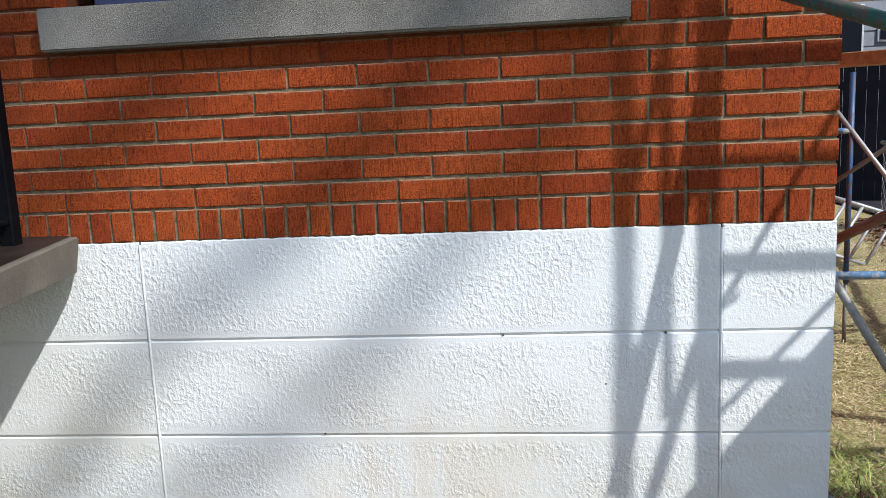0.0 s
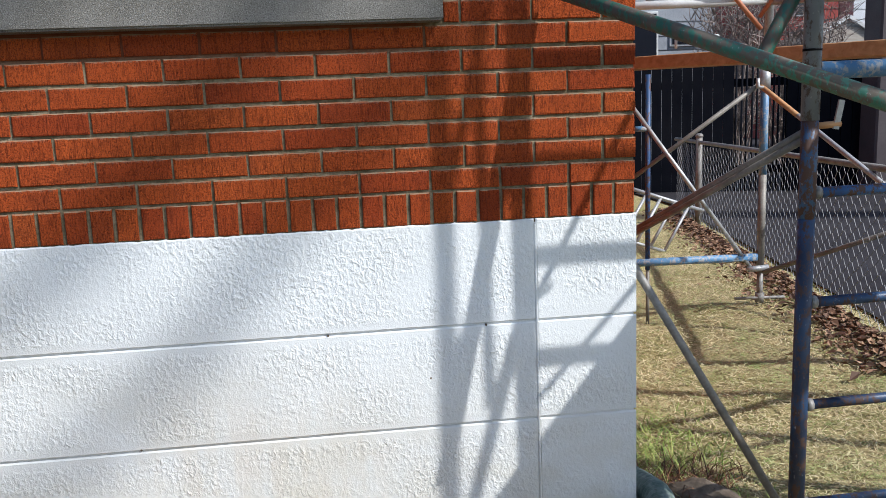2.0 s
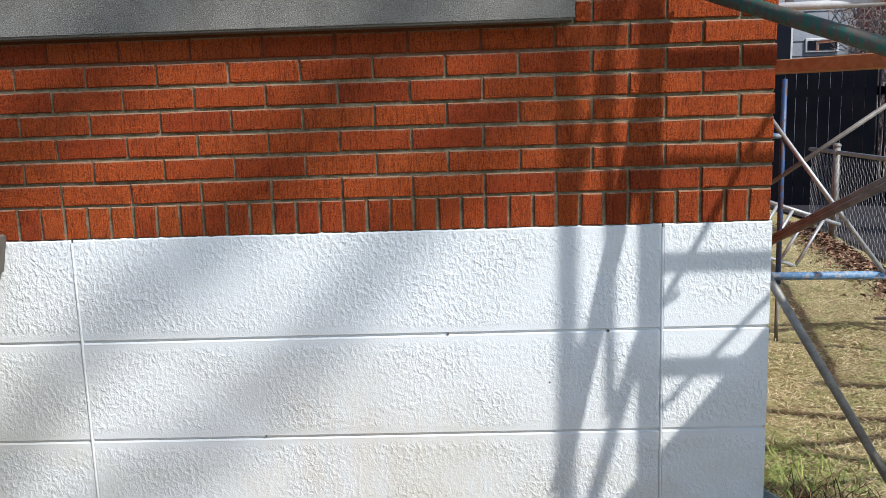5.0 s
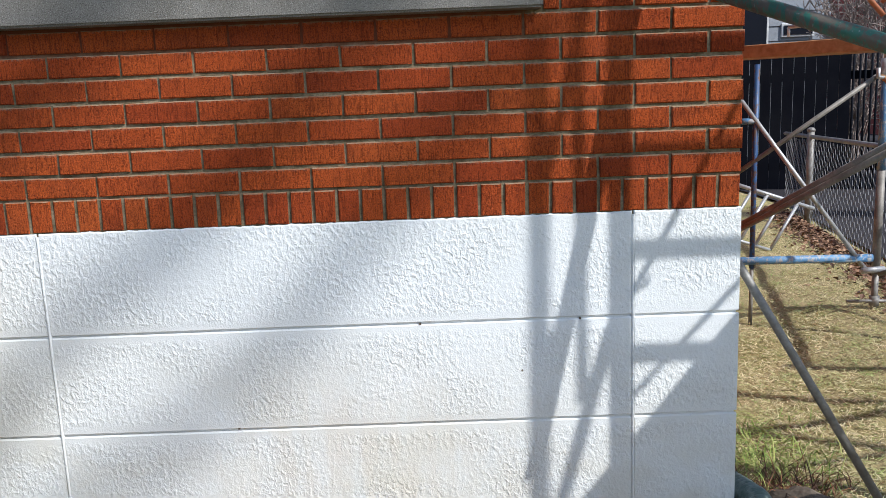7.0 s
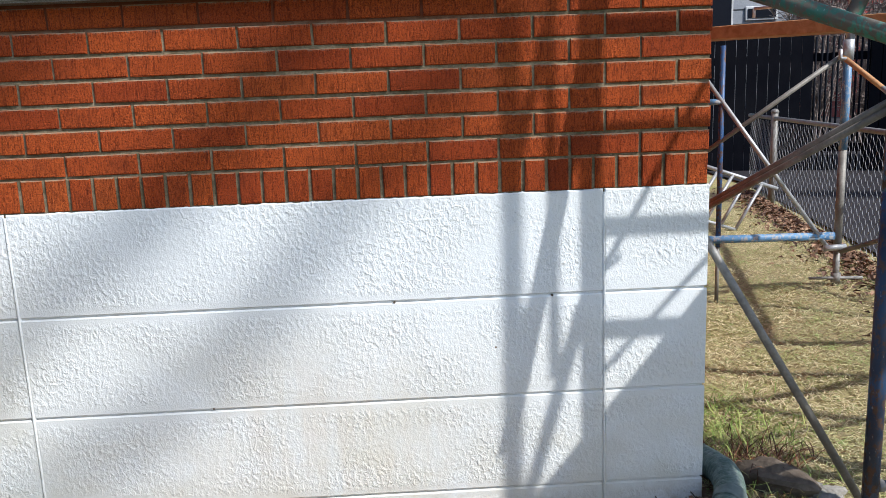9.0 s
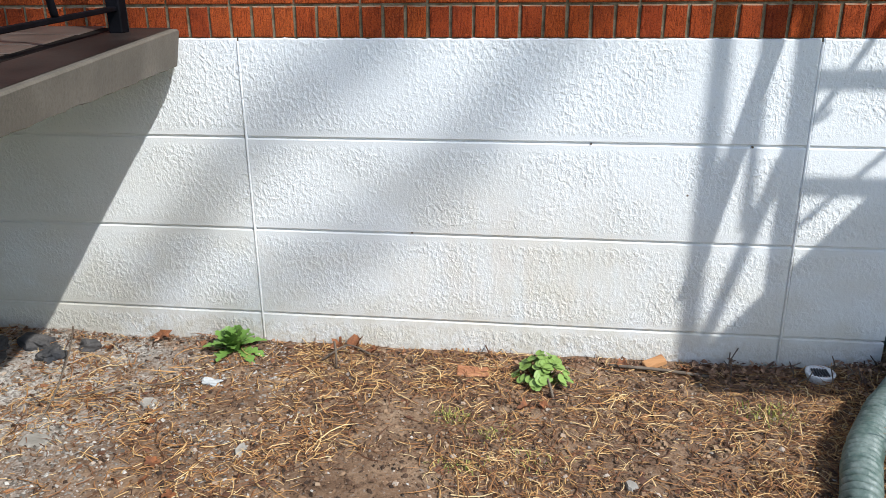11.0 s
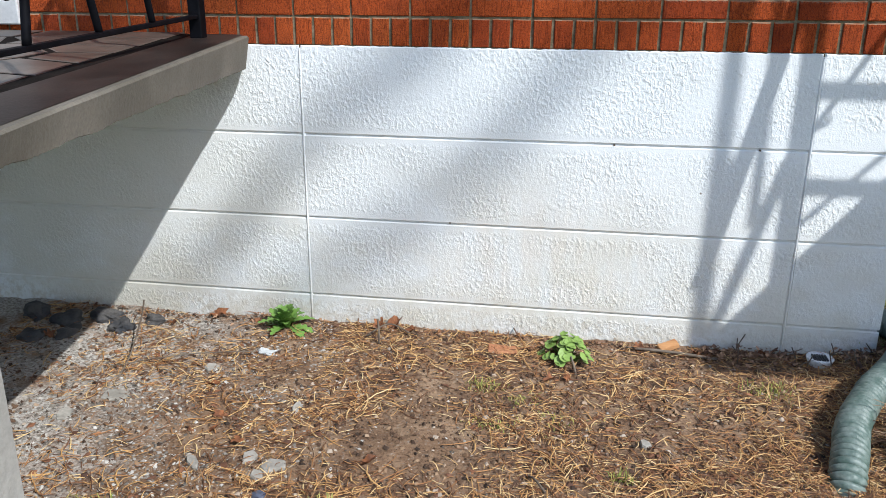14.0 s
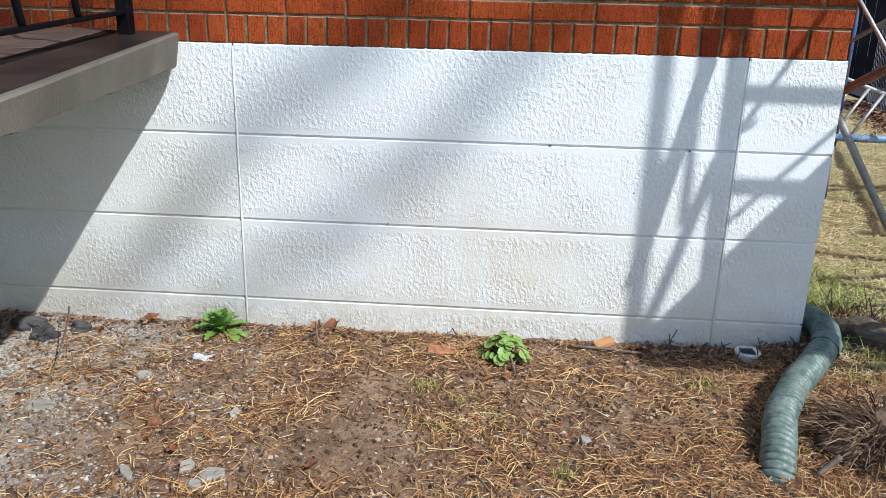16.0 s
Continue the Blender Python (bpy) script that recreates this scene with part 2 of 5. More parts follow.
def make_wood(name, c1, c2, along="X", rough=0.75):
    m, n, l, b = material(name, c1, rough)
    sc = {"X": (1.2, 26, 26), "Y": (26, 1.2, 26), "Z": (26, 26, 1.2)}[along]
    g = grain(n, l, place(n, l, sc), 1.0, 5, 0.6, 0.6)
    l.new(mix(n, l, ramp(n, l, g, [(0.35, 0.0), (0.65, 1.0)]), c1, c2), b.inputs["Base Color"])
    relief(n, l, b, g, 0.001, 0.4)
    return m


STUCCO = make_stucco()
BRICK = make_brick()
LIME = make_plain("lime_edge", (0.30, 0.215, 0.135), (0.33, 0.105, 0.045), 45, 0.9, 0.004, 150, lo=0.42, hi=0.62)
ROWLOCK = make_brick("rowlock_brick", 0.0)
MORTAR = make_mortar()
SILL = make_speckled("sill_concrete", (0.17, 0.158, 0.138), (0.235, 0.222, 0.20), (0.07, 0.066, 0.06), (0.40, 0.385, 0.36))
SLAB = make_plain("porch_concrete", (0.125, 0.110, 0.085), (0.195, 0.172, 0.138), 3.5, 0.7, 0.002, 120)
PILLAR = make_plain("pillar_concrete", (0.30, 0.28, 0.25), (0.40, 0.375, 0.335), 5, 0.8, 0.002, 120)
FLAG = make_plain("flagstone", (0.070, 0.056, 0.046), (0.13, 0.102, 0.083), 6, 0.36, 0.001, 70, spec=0.3)
PORCH_TOP = make_plain("wet_porch_top", (0.014, 0.011, 0.0095), (0.040, 0.030, 0.025), 4, 0.50, 0.001, 90, spec=0.2)
GROUT_SHADE = make_plain("wet_grout_and_shade", (0.006, 0.005, 0.004), (0.013, 0.010, 0.008), 9, 0.85, 0.002, 90, spec=0.08)
IRON = make_plain("black_iron", (0.003, 0.003, 0.004), (0.006, 0.006, 0.008), 20, 0.6, 0.0, 120, spec=0.06)
GROUND = make_ground()
ASPHALT = make_asphalt()
BLUE = make_paint("blue_paint", (0.035, 0.11, 0.27), (0.02, 0.055, 0.15), (0.10, 0.055, 0.04), 0.52)
DARKBLUE = make_paint("dark_blue_paint", (0.026, 0.075, 0.17), (0.012, 0.024, 0.055), (0.085, 0.046, 0.034), 0.535)
MOTTLED = make_paint("mottled_blue_paint", (0.045, 0.13, 0.26), (0.02, 0.05, 0.11), (0.085, 0.045, 0.032), 0.47)
GREYSTEEL = make_paint("grey_blue_steel", (0.19, 0.215, 0.25), (0.12, 0.14, 0.17), (0.075, 0.06, 0.055), 0.56)
SKYBLUE = make_paint("light_blue_paint", (0.12, 0.26, 0.44), (0.07, 0.17, 0.32), (0.34, 0.34, 0.34), 0.53)
GREEN = make_paint("green_paint", (0.022, 0.095, 0.068), (0.040, 0.16, 0.115), (0.105, 0.088, 0.070), 0.475)
WIRE = make_plain("dull_wire", (0.24, 0.235, 0.235), (0.32, 0.31, 0.31), 15, 0.5, 0.0, 60, spec=0.4, metal=0.3)
WEATHERED = make_plain("weathered_galvanised_steel", (0.18, 0.165, 0.145), (0.27, 0.25, 0.22), 14, 0.55, 0.001, 110, spec=0.4, metal=0.15)
GALV = make_plain("galvanised_steel", (0.36, 0.36, 0.36), (0.50, 0.50, 0.50), 15, 0.45, 0.001, 120, spec=0.5, metal=0.4)
OLDSTEEL = make_plain("weathered_steel", (0.20, 0.185, 0.165), (0.30, 0.285, 0.26), 18, 0.55, 0.001, 120, spec=0.5, metal=0.2)
WHITEPAINT = make_plain("white_paint", (0.60, 0.60, 0.59), (0.48, 0.48, 0.48), 9, 0.5, 0.0, 100)
PLANK = make_wood("plank_wood", (0.40, 0.20, 0.09), (0.55, 0.31, 0.15))
BLACK = make_plain("black_boards", (0.004, 0.005, 0.009), (0.008, 0.009, 0.013), 3, 0.7, 0.0, 60, spec=0.06)
HOSE = make_plain("green_corrugated_plastic", (0.085, 0.128, 0.104), (0.20, 0.24, 0.21), 34, 0.45, 0.002, 120, spec=0.4)
LEAFGREEN = make_blades("green_leaf", [(0.0, (0.085, 0.175, 0.03)), (0.5, (0.17, 0.29, 0.06)), (1.0, (0.28, 0.40, 0.10))], 0.45)
MALLOWGREEN = make_blades("mallow_leaf", [(0.0, (0.070, 0.140, 0.022)), (0.5, (0.135, 0.230, 0.042)), (1.0, (0.235, 0.335, 0.082))], 0.5)
STRAW = make_blades("straw", [(0.0, (0.055, 0.025, 0.014)), (0.3, (0.17, 0.072, 0.030)), (0.55, (0.35, 0.17, 0.062)), (0.8, (0.52, 0.31, 0.115)), (1.0, (0.66, 0.49, 0.25))])
ROOTS = make_blades("root_fibre", [(0.0, (0.03, 0.019, 0.013)), (0.5, (0.12, 0.068, 0.040)), (0.85, (0.23, 0.145, 0.088)), (1.0, (0.38, 0.28, 0.18))], 0.9)
CRUMB = make_blades("soil_crumb", [(0.0, (0.03, 0.02, 0.014)), (0.35, (0.095, 0.055, 0.033)), (0.65, (0.20, 0.122, 0.070)), (0.9, (0.31, 0.208, 0.125)), (1.0, (0.42, 0.35, 0.28))], 0.9)
DRYLEAF = make_blades("dry_leaf", [(0.0, (0.05, 0.027, 0.018)), (0.5, (0.13, 0.06, 0.034)), (0.85, (0.24, 0.105, 0.05)), (1.0, (0.38, 0.18, 0.08))])
GRASS = make_blades("grass_blade", [(0.0, (0.20, 0.28, 0.07)), (0.25, (0.44, 0.41, 0.18)), (0.45, (0.62, 0.51, 0.29)), (1.0, (0.80, 0.68, 0.43))], patch=(0.25, 0.33, 0.085))
FRESH = make_blades("fresh_grass", [(0.0, (0.15, 0.25, 0.05)), (0.5, (0.30, 0.38, 0.09)), (1.0, (0.50, 0.47, 0.17))])
TUFT = make_blades("tuft_grass", [(0.0, (0.16, 0.22, 0.045)), (0.4, (0.33, 0.33, 0.08)), (1.0, (0.50, 0.42, 0.15))])
PEBBLE = make_blades("pebble", [(0.0, (0.07, 0.058, 0.046)), (0.5, (0.25, 0.22, 0.185)), (0.9, (0.40, 0.37, 0.325)), (1.0, (0.52, 0.49, 0.44))], 0.85)
LITTER = make_blades("leaf_litter", [(0.0, (0.07, 0.04, 0.028)), (0.5, (0.20, 0.11, 0.065)), (1.0, (0.40, 0.25, 0.15))])
CRISP = make_plain("crisp_leaf", (0.30, 0.115, 0.045), (0.11, 0.048, 0.026), 42, 0.75, 0.003, 160)
TWIG = make_plain("twig_bark", (0.22, 0.17, 0.145), (0.38, 0.31, 0.27), 9, 0.9, 0.0, 60)
BARK = make_plain("bark", (0.10, 0.075, 0.055), (0.20, 0.16, 0.12), 12, 0.9, 0.006, 60)
ROCK = make_plain("dark_rock", (0.035, 0.036, 0.040), (0.095, 0.088, 0.082), 14, 0.85, 0.004, 90)
PALEROCK = make_plain("pale_stone", (0.24, 0.22, 0.185), (0.37, 0.345, 0.30), 20, 0.85, 0.003, 120)


# ---- building helpers ----
def finish(ob, mat, smooth=False):
    ob.data.materials.append(mat)
    if smooth:
        for f in ob.data.polygons:
            f.use_smooth = True
    return ob


def mesh_of(name, bm):
    me = bpy.data.meshes.new(name)
    bmesh.ops.recalc_face_normals(bm, faces=bm.faces)
    bm.to_mesh(me)
    bm.free()
    return me


def part(name, bm, mat, parent=None, label="", smooth=False):
    ob = finish(new(name, mesh_of(name, bm)), mat, smooth)
    if parent:
        ob.parent = parent
    if label:
        ob["label"] = label
    return ob


def thing(name, at, label, category, group="", kind=""):
    ob = new(name)
    ob.location = at
    bpy.context.view_layer.update()
    return tagged(ob, label, category, group, kind)


def under(ob, parent):
    """Parent without moving."""
    ob.parent = parent
    ob.matrix_parent_inverse = Matrix.Translation(-Vector(parent.location))
    return ob


def add(parent, name, bm, mat, label="", smooth=False):
    return under(part(name, bm, mat, None, label, smooth), parent)


def box(bm, lo, hi, bevel=0.0, seg=1):
    r = bmesh.ops.create_cube(bm, size=1.0)
    vs = r["verts"]
    for v in vs:
        v.co = Vector([lo[i] + (v.co[i] + 0.5) * (hi[i] - lo[i]) for i in range(3)])
    if bevel:
        es = list({e for v in vs for e in v.link_edges})
        bmesh.ops.bevel(bm, geom=es, offset=bevel, segments=seg, affect="EDGES")
    return bm


def beam(bm, a, b, w, h, bevel=0.0):
    """A box of section w (sideways) by h (upright) from a to b."""
    a, b = Vector(a), Vector(b)
    d = b - a
    side = d.cross(Vector((0, 0, 1))).normalized() * (w / 2)
    up = side.cross(d).normalized() * (h / 2)
    vs = [bm.verts.new(p + s * side + u * up) for p in (a, b) for s, u in ((-1, -1), (1, -1), (1, 1), (-1, 1))]
    fs = [(0, 1, 2, 3), (7, 6, 5, 4)] + [(i, i + 4, (i + 1) % 4 + 4, (i + 1) % 4) for i in range(4)]
    faces = [bm.faces.new([vs[i] for i in f]) for f in fs]
    if bevel:
        bmesh.ops.bevel(bm, geom=list({e for f in faces for e in f.edges}), offset=bevel, segments=1, affect="EDGES")
    return bm


def tube(bm, pts, r, seg=12, caps=True):
    """A round tube along pts; r is one radius or one for each point."""
    pts = [Vector(p) for p in pts]
    rs = r if isinstance(r, (list, tuple)) else [r] * len(pts)
    rings, n0 = [], None
    for i, p in enumerate(pts):
        d = (pts[min(i + 1, len(pts) - 1)] - pts[max(i - 1, 0)]).normalized()
        if n0 is None:
            n0 = d.orthogonal().normalized()
        n0 = (n0 - d * n0.dot(d)).normalized()
        m = d.cross(n0)
        rings.append([bm.verts.new(p + (n0 * math.cos(t) + m * math.sin(t)) * rs[i]) for t in (2 * math.pi * k / seg for k in range(seg))])
    for A, B in zip(rings, rings[1:]):
        for k in range(seg):
            bm.faces.new((A[k], A[(k + 1) % seg], B[(k + 1) % seg], B[k]))
    if caps:
        bm.faces.new(rings[0][::-1])
        bm.faces.new(rings[-1])
    return bm


def smooth_line(pts, steps=6):
    """A soft line through pts."""
    pts = [Vector(p) for p in pts]
    out = []
    for i in range(len(pts) - 1):
        p0, p1, p2, p3 = pts[max(i - 1, 0)], pts[i], pts[i + 1], pts[min(i + 2, len(pts) - 1)]
        for k in range(steps):
            t = k / steps
            out.append(0.5 * ((2 * p1) + (p2 - p0) * t + (2 * p0 - 5 * p1 + 4 * p2 - p3) * t * t + (3 * p1 - p0 - 3 * p2 + p3) * t ** 3))
    out.append(pts[-1])
    return out


def lump(bm, at, size, seed=0, sub=2, rough=0.25):
    """An uneven stone."""
    r = bmesh.ops.create_icosphere(bm, subdivisions=sub, radius=1.0)
    off = Vector((seed * 3.7, seed * 1.3, seed * 2.1))
    for v in r["verts"]:
        k = 1 + rough * noise.noise(v.co * 1.3 + off) * 2 + rough * 0.4 * noise.noise(v.co * 4 + off)
        v.co = Vector((v.co.x * size[0], v.co.y * size[1], v.co.z * size[2])) * k + Vector(at)
    return bm


def smoothstep(a, b, x):
    t = min(1.0, max(0.0, (x - a) / (b - a)))
    return t * t * (3 - 2 * t)


def level(x, y):
    """Height of the ground."""
    z = 0.20 * smoothstep(1.0, 2.5, x) * smoothstep(0.5, 2.5, y)
    z += 0.03 * smoothstep(0.6, 1.0, x) * smoothstep(1.9, 2.3, y)
    near = smoothstep(9.0, 5.0, math.hypot(x, y - 2))
    z += near * (0.014 * noise.noise(Vector((x * 3, y * 3, 0))) + 0.007 * noise.noise(Vector((x * 11, y * 11, 3))))
    return z


WALL = 2.31                    # the front face of the house
CORNER = 0.92

# ---- ground ----
def build_ground():
    xs = sorted(set([-1500, -300, -80, -25, -10, -6, -4, -3] + [round(-2.4 + 0.025 * i, 4) for i in range(201)] + [3, 3.5, 4, 5, 6, 8, 10, 14, 25, 80, 300, 1500]))
    ys = sorted(set([-1500, -300, -80, -25, -10, -5, -2, -1, -0.4, 0, 0.3] + [round(0.5 + 0.025 * i, 4) for i in range(100)] + [round(3.0 + 0.1 * i, 4) for i in range(51)] + [9, 10, 12, 16, 25, 80, 300, 1500]))
    verts = [(x, y, level(x, y) + (0.006 * noise.noise(Vector((x * 31, y * 31, 5))) if abs(x) < 2.7 and 0 < y < 3.2 else 0)) for y in ys for x in xs]
    w = len(xs)
    faces = [(j * w + i, j * w + i + 1, (j + 1) * w + i + 1, (j + 1) * w + i) for j in range(len(ys) - 1) for i in range(w - 1)]
    me = bpy.data.meshes.new("ground")
    me.from_pydata(verts, [], faces)
    tagged(finish(new("ground", me), GROUND, True), "wet brown soil by the house turning into patchy spring lawn", "ground", kind="structure")


build_ground()


# ---- house ----
def shell(name, lo, hi, mat, label, category):
    bm = box(bmesh.new(), lo, hi)
    return tagged(part(name, bm, mat), label, category, kind="structure")


SILL_Z = 1.553
WIN = (-1.14, 0.26)
# brick backing of mortar, with the window's opening left free
bm = bmesh.new()
BACK = WALL + 0.0062
for lo, hi in (((-5.0, BACK, 0.985), (CORNER - 0.006, 2.55, SILL_Z)), ((-5.0, BACK, SILL_Z), (WIN[0] - 0.1, 2.55, 3.2)), ((WIN[1] + 0.1, BACK, SILL_Z), (CORNER - 0.006, 2.55, 3.2)), ((WIN[0] - 0.1, BACK, 2.75), (WIN[1] + 0.1, 2.55, 3.2))):
    box(bm, lo, hi)
wall = tagged(part("wall_south", bm, MORTAR), "red wire-cut brick house wall with grey mortar joints", "wall", kind="structure")
shell("wall_east", (CORNER - 0.25, 2.551, -0.2), (CORNER - 0.004, 9.0, 3.2), BRICK, "plain brick side wall of the house", "wall")
shell("house_roof", (-5.2, 2.2, 3.2), (1.2, 9.2, 3.35), MORTAR, "plain eaves over the house wall", "roof")
shell("wall_west", (-5.0, 2.551, -0.2), (-4.8, 9.0, 3.2), BRICK, "plain brick side wall of the house", "wall")
shell("wall_north", (-4.79, 8.8, -0.2), (CORNER - 0.26, 9.0, 3.2), BRICK, "plain brick rear wall of the house", "wall")

# painted foundation of large rendered panels
found = tagged(part("foundation_wall", box(bmesh.new(), (-5.0, WALL + 0.005, -0.3), (CORNER - 0.006, 2.55, 0.984)), STUCCO), "white painted rough stucco foundation with wide scored joints", "wall", kind="structure")
LEVELS = (-0.28, 0.104, 0.400, 0.700, 1.0)
XS = (-4.385, -2.717, -1.049, 0.619, CORNER)
for i in range(len(XS) - 1):
    for j in range(len(LEVELS) - 1):
        bm = bmesh.new()
        x0, x1, z0, z1 = XS[i] + 0.0025, XS[i + 1] - (0.0025 if i < 3 else 0), LEVELS[j] + 0.0025, LEVELS[j + 1] - (0.0025 if j < 3 else 0.0)
        inner = max(4, int((x1 - x0) / 0.012))
        cols = [x0, x0 + 0.003] + [x0 + (x1 - x0) * k / inner for k in range(1, inner)] + [x1 - 0.003, x1]
        nx = len(cols) - 1
        yf = WALL - 0.002
        # the upper edge of the paint is uneven under the bricks
        def top(x):
            return z1 + (0.0022 * noise.noise(Vector((x * 14, 0, 2))) + 0.003 * noise.noise(Vector((x * 55, 0, 4))) if j == 3 else 0)
        rows = []
        for z, y in ((z0, WALL + 0.004), (z0 + 0.004, yf), (None, yf), (None, WALL + 0.004)):
            line = []
            for k in range(nx + 1):
                x = cols[k]
                zz = z if z is not None else (top(x) - 0.004 if y == yf else top(x))
                edge = 0.006 if k in (0, nx) and not (i == 3 and k == nx) else 0.0
                wob = 0.0012 * noise.noise(Vector((x * 6, zz * 6, 1)))
                line.append(bm.verts.new((x, min(y + edge, WALL + 0.0045) + (wob if y == yf else 0), zz)))
            rows.append(line)
        for A, B in zip(rows, rows[1:]):
            for k in range(nx):
                bm.faces.new((A[k], A[k + 1], B[k + 1], B[k]))
        if i == 3:
            ends = [bm.verts.new((CORNER, 2.55, z)) for z in (z0, z1)]
            bm.faces.new((rows[1][-1], ends[0], ends[1], rows[2][-1]))
        under(part("panel", bm, STUCCO), found)

# the upright joints are filled with a thin rounded bead of paint and filler
for x in XS[1:-1]:
    bm = bmesh.new()
    rows = []
    for k in range(60):
        z = -0.25 + (0.992 + 0.25) * k / 59
        w = 0.0042 + 0.0009 * noise.noise(Vector((x, 0, z * 14)))
        c = x + 0.0009 * noise.noise(Vector((x, 3, z * 9)))
        rows.append([bm.verts.new((c + dx * w, WALL + dy, z)) for dx, dy in ((-1.25, 0.003), (-0.8, -0.0030), (0.0, -0.0046), (0.8, -0.0030), (1.25, 0.003))])
    for A, B in zip(rows, rows[1:]):
        for k in range(4):
            bm.faces.new((A[k], A[k + 1], B[k + 1], B[k]))
    under(part("joint_bead", bm, STUCCO, smooth=True), found)

# stone window sill and window
bm = box(bmesh.new(), (-1.255, WALL - 0.052, SILL_Z), (0.373, 2.5, SILL_Z + 0.118), 0.006, 2)
tagged(part("window_sill", bm, SILL), "grey speckled concrete window sill set in brick", "sill", kind="structure")
win = thing("window_1", (-0.44, 2.42, SILL_Z + 0.118), "dark navy framed basement window over a concrete sill", "window", kind="structure")
NAVY = make_plain("navy_frame", (0.018, 0.022, 0.06), (0.03, 0.035, 0.09), 8, 0.35, 0.0, 60, spec=0.5)
bm = bmesh.new()
box(bm, (WIN[0], 2.37, SILL_Z + 0.12), (WIN[1], 2.45, SILL_Z + 0.17), 0.004)
box(bm, (WIN[0], 2.37, 2.69), (WIN[1], 2.45, 2.74), 0.004)
for x in (WIN[0], -0.47, WIN[1] - 0.05):
    box(bm, (x, 2.372, SILL_Z + 0.171), (x + 0.05, 2.448, 2.689), 0.004)
add(win, "window_frame", bm, NAVY)
GLASS, gn, gl, gb = material("glass", (0.012, 0.014, 0.02), 0.06, 0.0, 0.35)
for x in (WIN[0] + 0.05, -0.42):
    add(win, "pane", box(bmesh.new(), (x, 2.405, SILL_Z + 0.171), (x + (0.62 if x < -0.5 else 0.63), 2.413, 2.689)), GLASS)


# ---- porch ----
def edge_x(y):
    return -1.216 + 0.165 * (WALL - y)


def porch_top(y):
    return 1.037 - 0.031 * (WALL - y)


def build_porch():
    slab = thing("porch_slab", (-2.5, 1.3, 0.925), "cast concrete porch slab with a wet brown top", "porch", kind="structure")
    bm = bmesh.new()
    ny = 200
    rows = []
    for k in range(ny + 1):
        y = 2.30 - (2.30 - 0.30) * k / ny
        near = max(0.0, 1 - (2.30 - y) / 0.10)
        xe, zt = edge_x(y) + 0.012 - 0.03 * near ** 2, porch_top(y) - 0.020 * near ** 2
        rag = 0.006 * noise.noise(Vector((0, y * 9, 1))) + 0.005 * abs(noise.noise(Vector((0, y * 45, 5)))) + 0.0015 * noise.noise(Vector((0, y * 130, 5)))
        zb = 0.920 + rag
        rows.append([bm.verts.new(p) for p in ((-4.6, y, zb), (xe - 0.038, y, zb), (xe - 0.017, y, zb + 0.006), (xe + 0.003 * noise.noise(Vector((y * 5, 0, 0))), y, zt - 0.005), (xe - 0.005, y, zt), (-4.6, y, zt))])
    for A, B in zip(rows, rows[1:]):
        for i in range(6):
            bm.faces.new((A[i], A[(i + 1) % 6], B[(i + 1) % 6], B[i]))
    bm.faces.new(rows[0])
    bm.faces.new(rows[-1][::-1])
    add(slab, "slab", bm, SLAB)
    # dark wet border and irregular flagstones on top
    # near-black grout; its wide gap by the border also draws the rail's shadow
    for name, near, far, lift, mat, label in (("border", 0.009, 0.172, 0.0012, PORCH_TOP, "wet dark brown border"), ("grout", 0.172, 3.3, 0.0010, GROUT_SHADE, "near-black wet grout bed, doubling as the rail shadow line")):
        bm = bmesh.new()
        vs = []
        for y in (2.235, 0.32):
            z = porch_top(y) + lift
            vs += [bm.verts.new((edge_x(y) - near, y, z)), bm.verts.new((edge_x(y) - far, y, z))]
        bm.faces.new((vs[0], vs[1], vs[3], vs[2]))
        add(slab, name, bm, mat, label)
    rnd = random.Random(4)
    grid = {}
    for i in range(12):
        for j in range(10):
            y = 2.27 - 0.2 * j + (rnd.uniform(-0.06, 0.06) if 0 < j else 0)
            x = edge_x(y) - 0.21 - 0.26 * i + (rnd.uniform(-0.09, 0.09) if i else 0)
            grid[i, j] = Vector((x, y, 0))
    for i in range(11):
        for j in range(9):
            q = [grid[i, j], grid[i + 1, j], grid[i + 1, j + 1], grid[i, j + 1]]
            c = sum(q, Vector()) / 4
            if rnd.random() < 0.4:
                q.insert(2, (q[1] + q[2]) / 2 + Vector((rnd.uniform(-0.04, 0.04), 0, 0)))
            bm = bmesh.new()
            lift = 0.003
            lower = [bm.verts.new((*(c + (p - c) * (1 - 0.017 / (p - c).length)).xy, porch_top(p.y) + 0.0015)) for p in q]
            upper = [bm.verts.new((*(c + (p - c) * (1 - 0.022 / (p - c).length)).xy, porch_top(p.y) + lift)) for p in q]
            bm.faces.new(upper)
            for k in range(len(q)):
                bm.faces.new((lower[k], lower[(k + 1) % len(q)], upper[(k + 1) % len(q)], upper[k]))
            add(slab, "flagstone", bm, FLAG)
    # the pier under the front corner
    bm = box(bmesh.new(), (-1.5, 0.05, -0.25), (-0.77, 0.45, 0.915), 0.03, 3)
    tagged(part("porch_pier", bm, PILLAR), "smooth grey concrete pier under the porch slab", "pier", kind="structure")


build_porch()


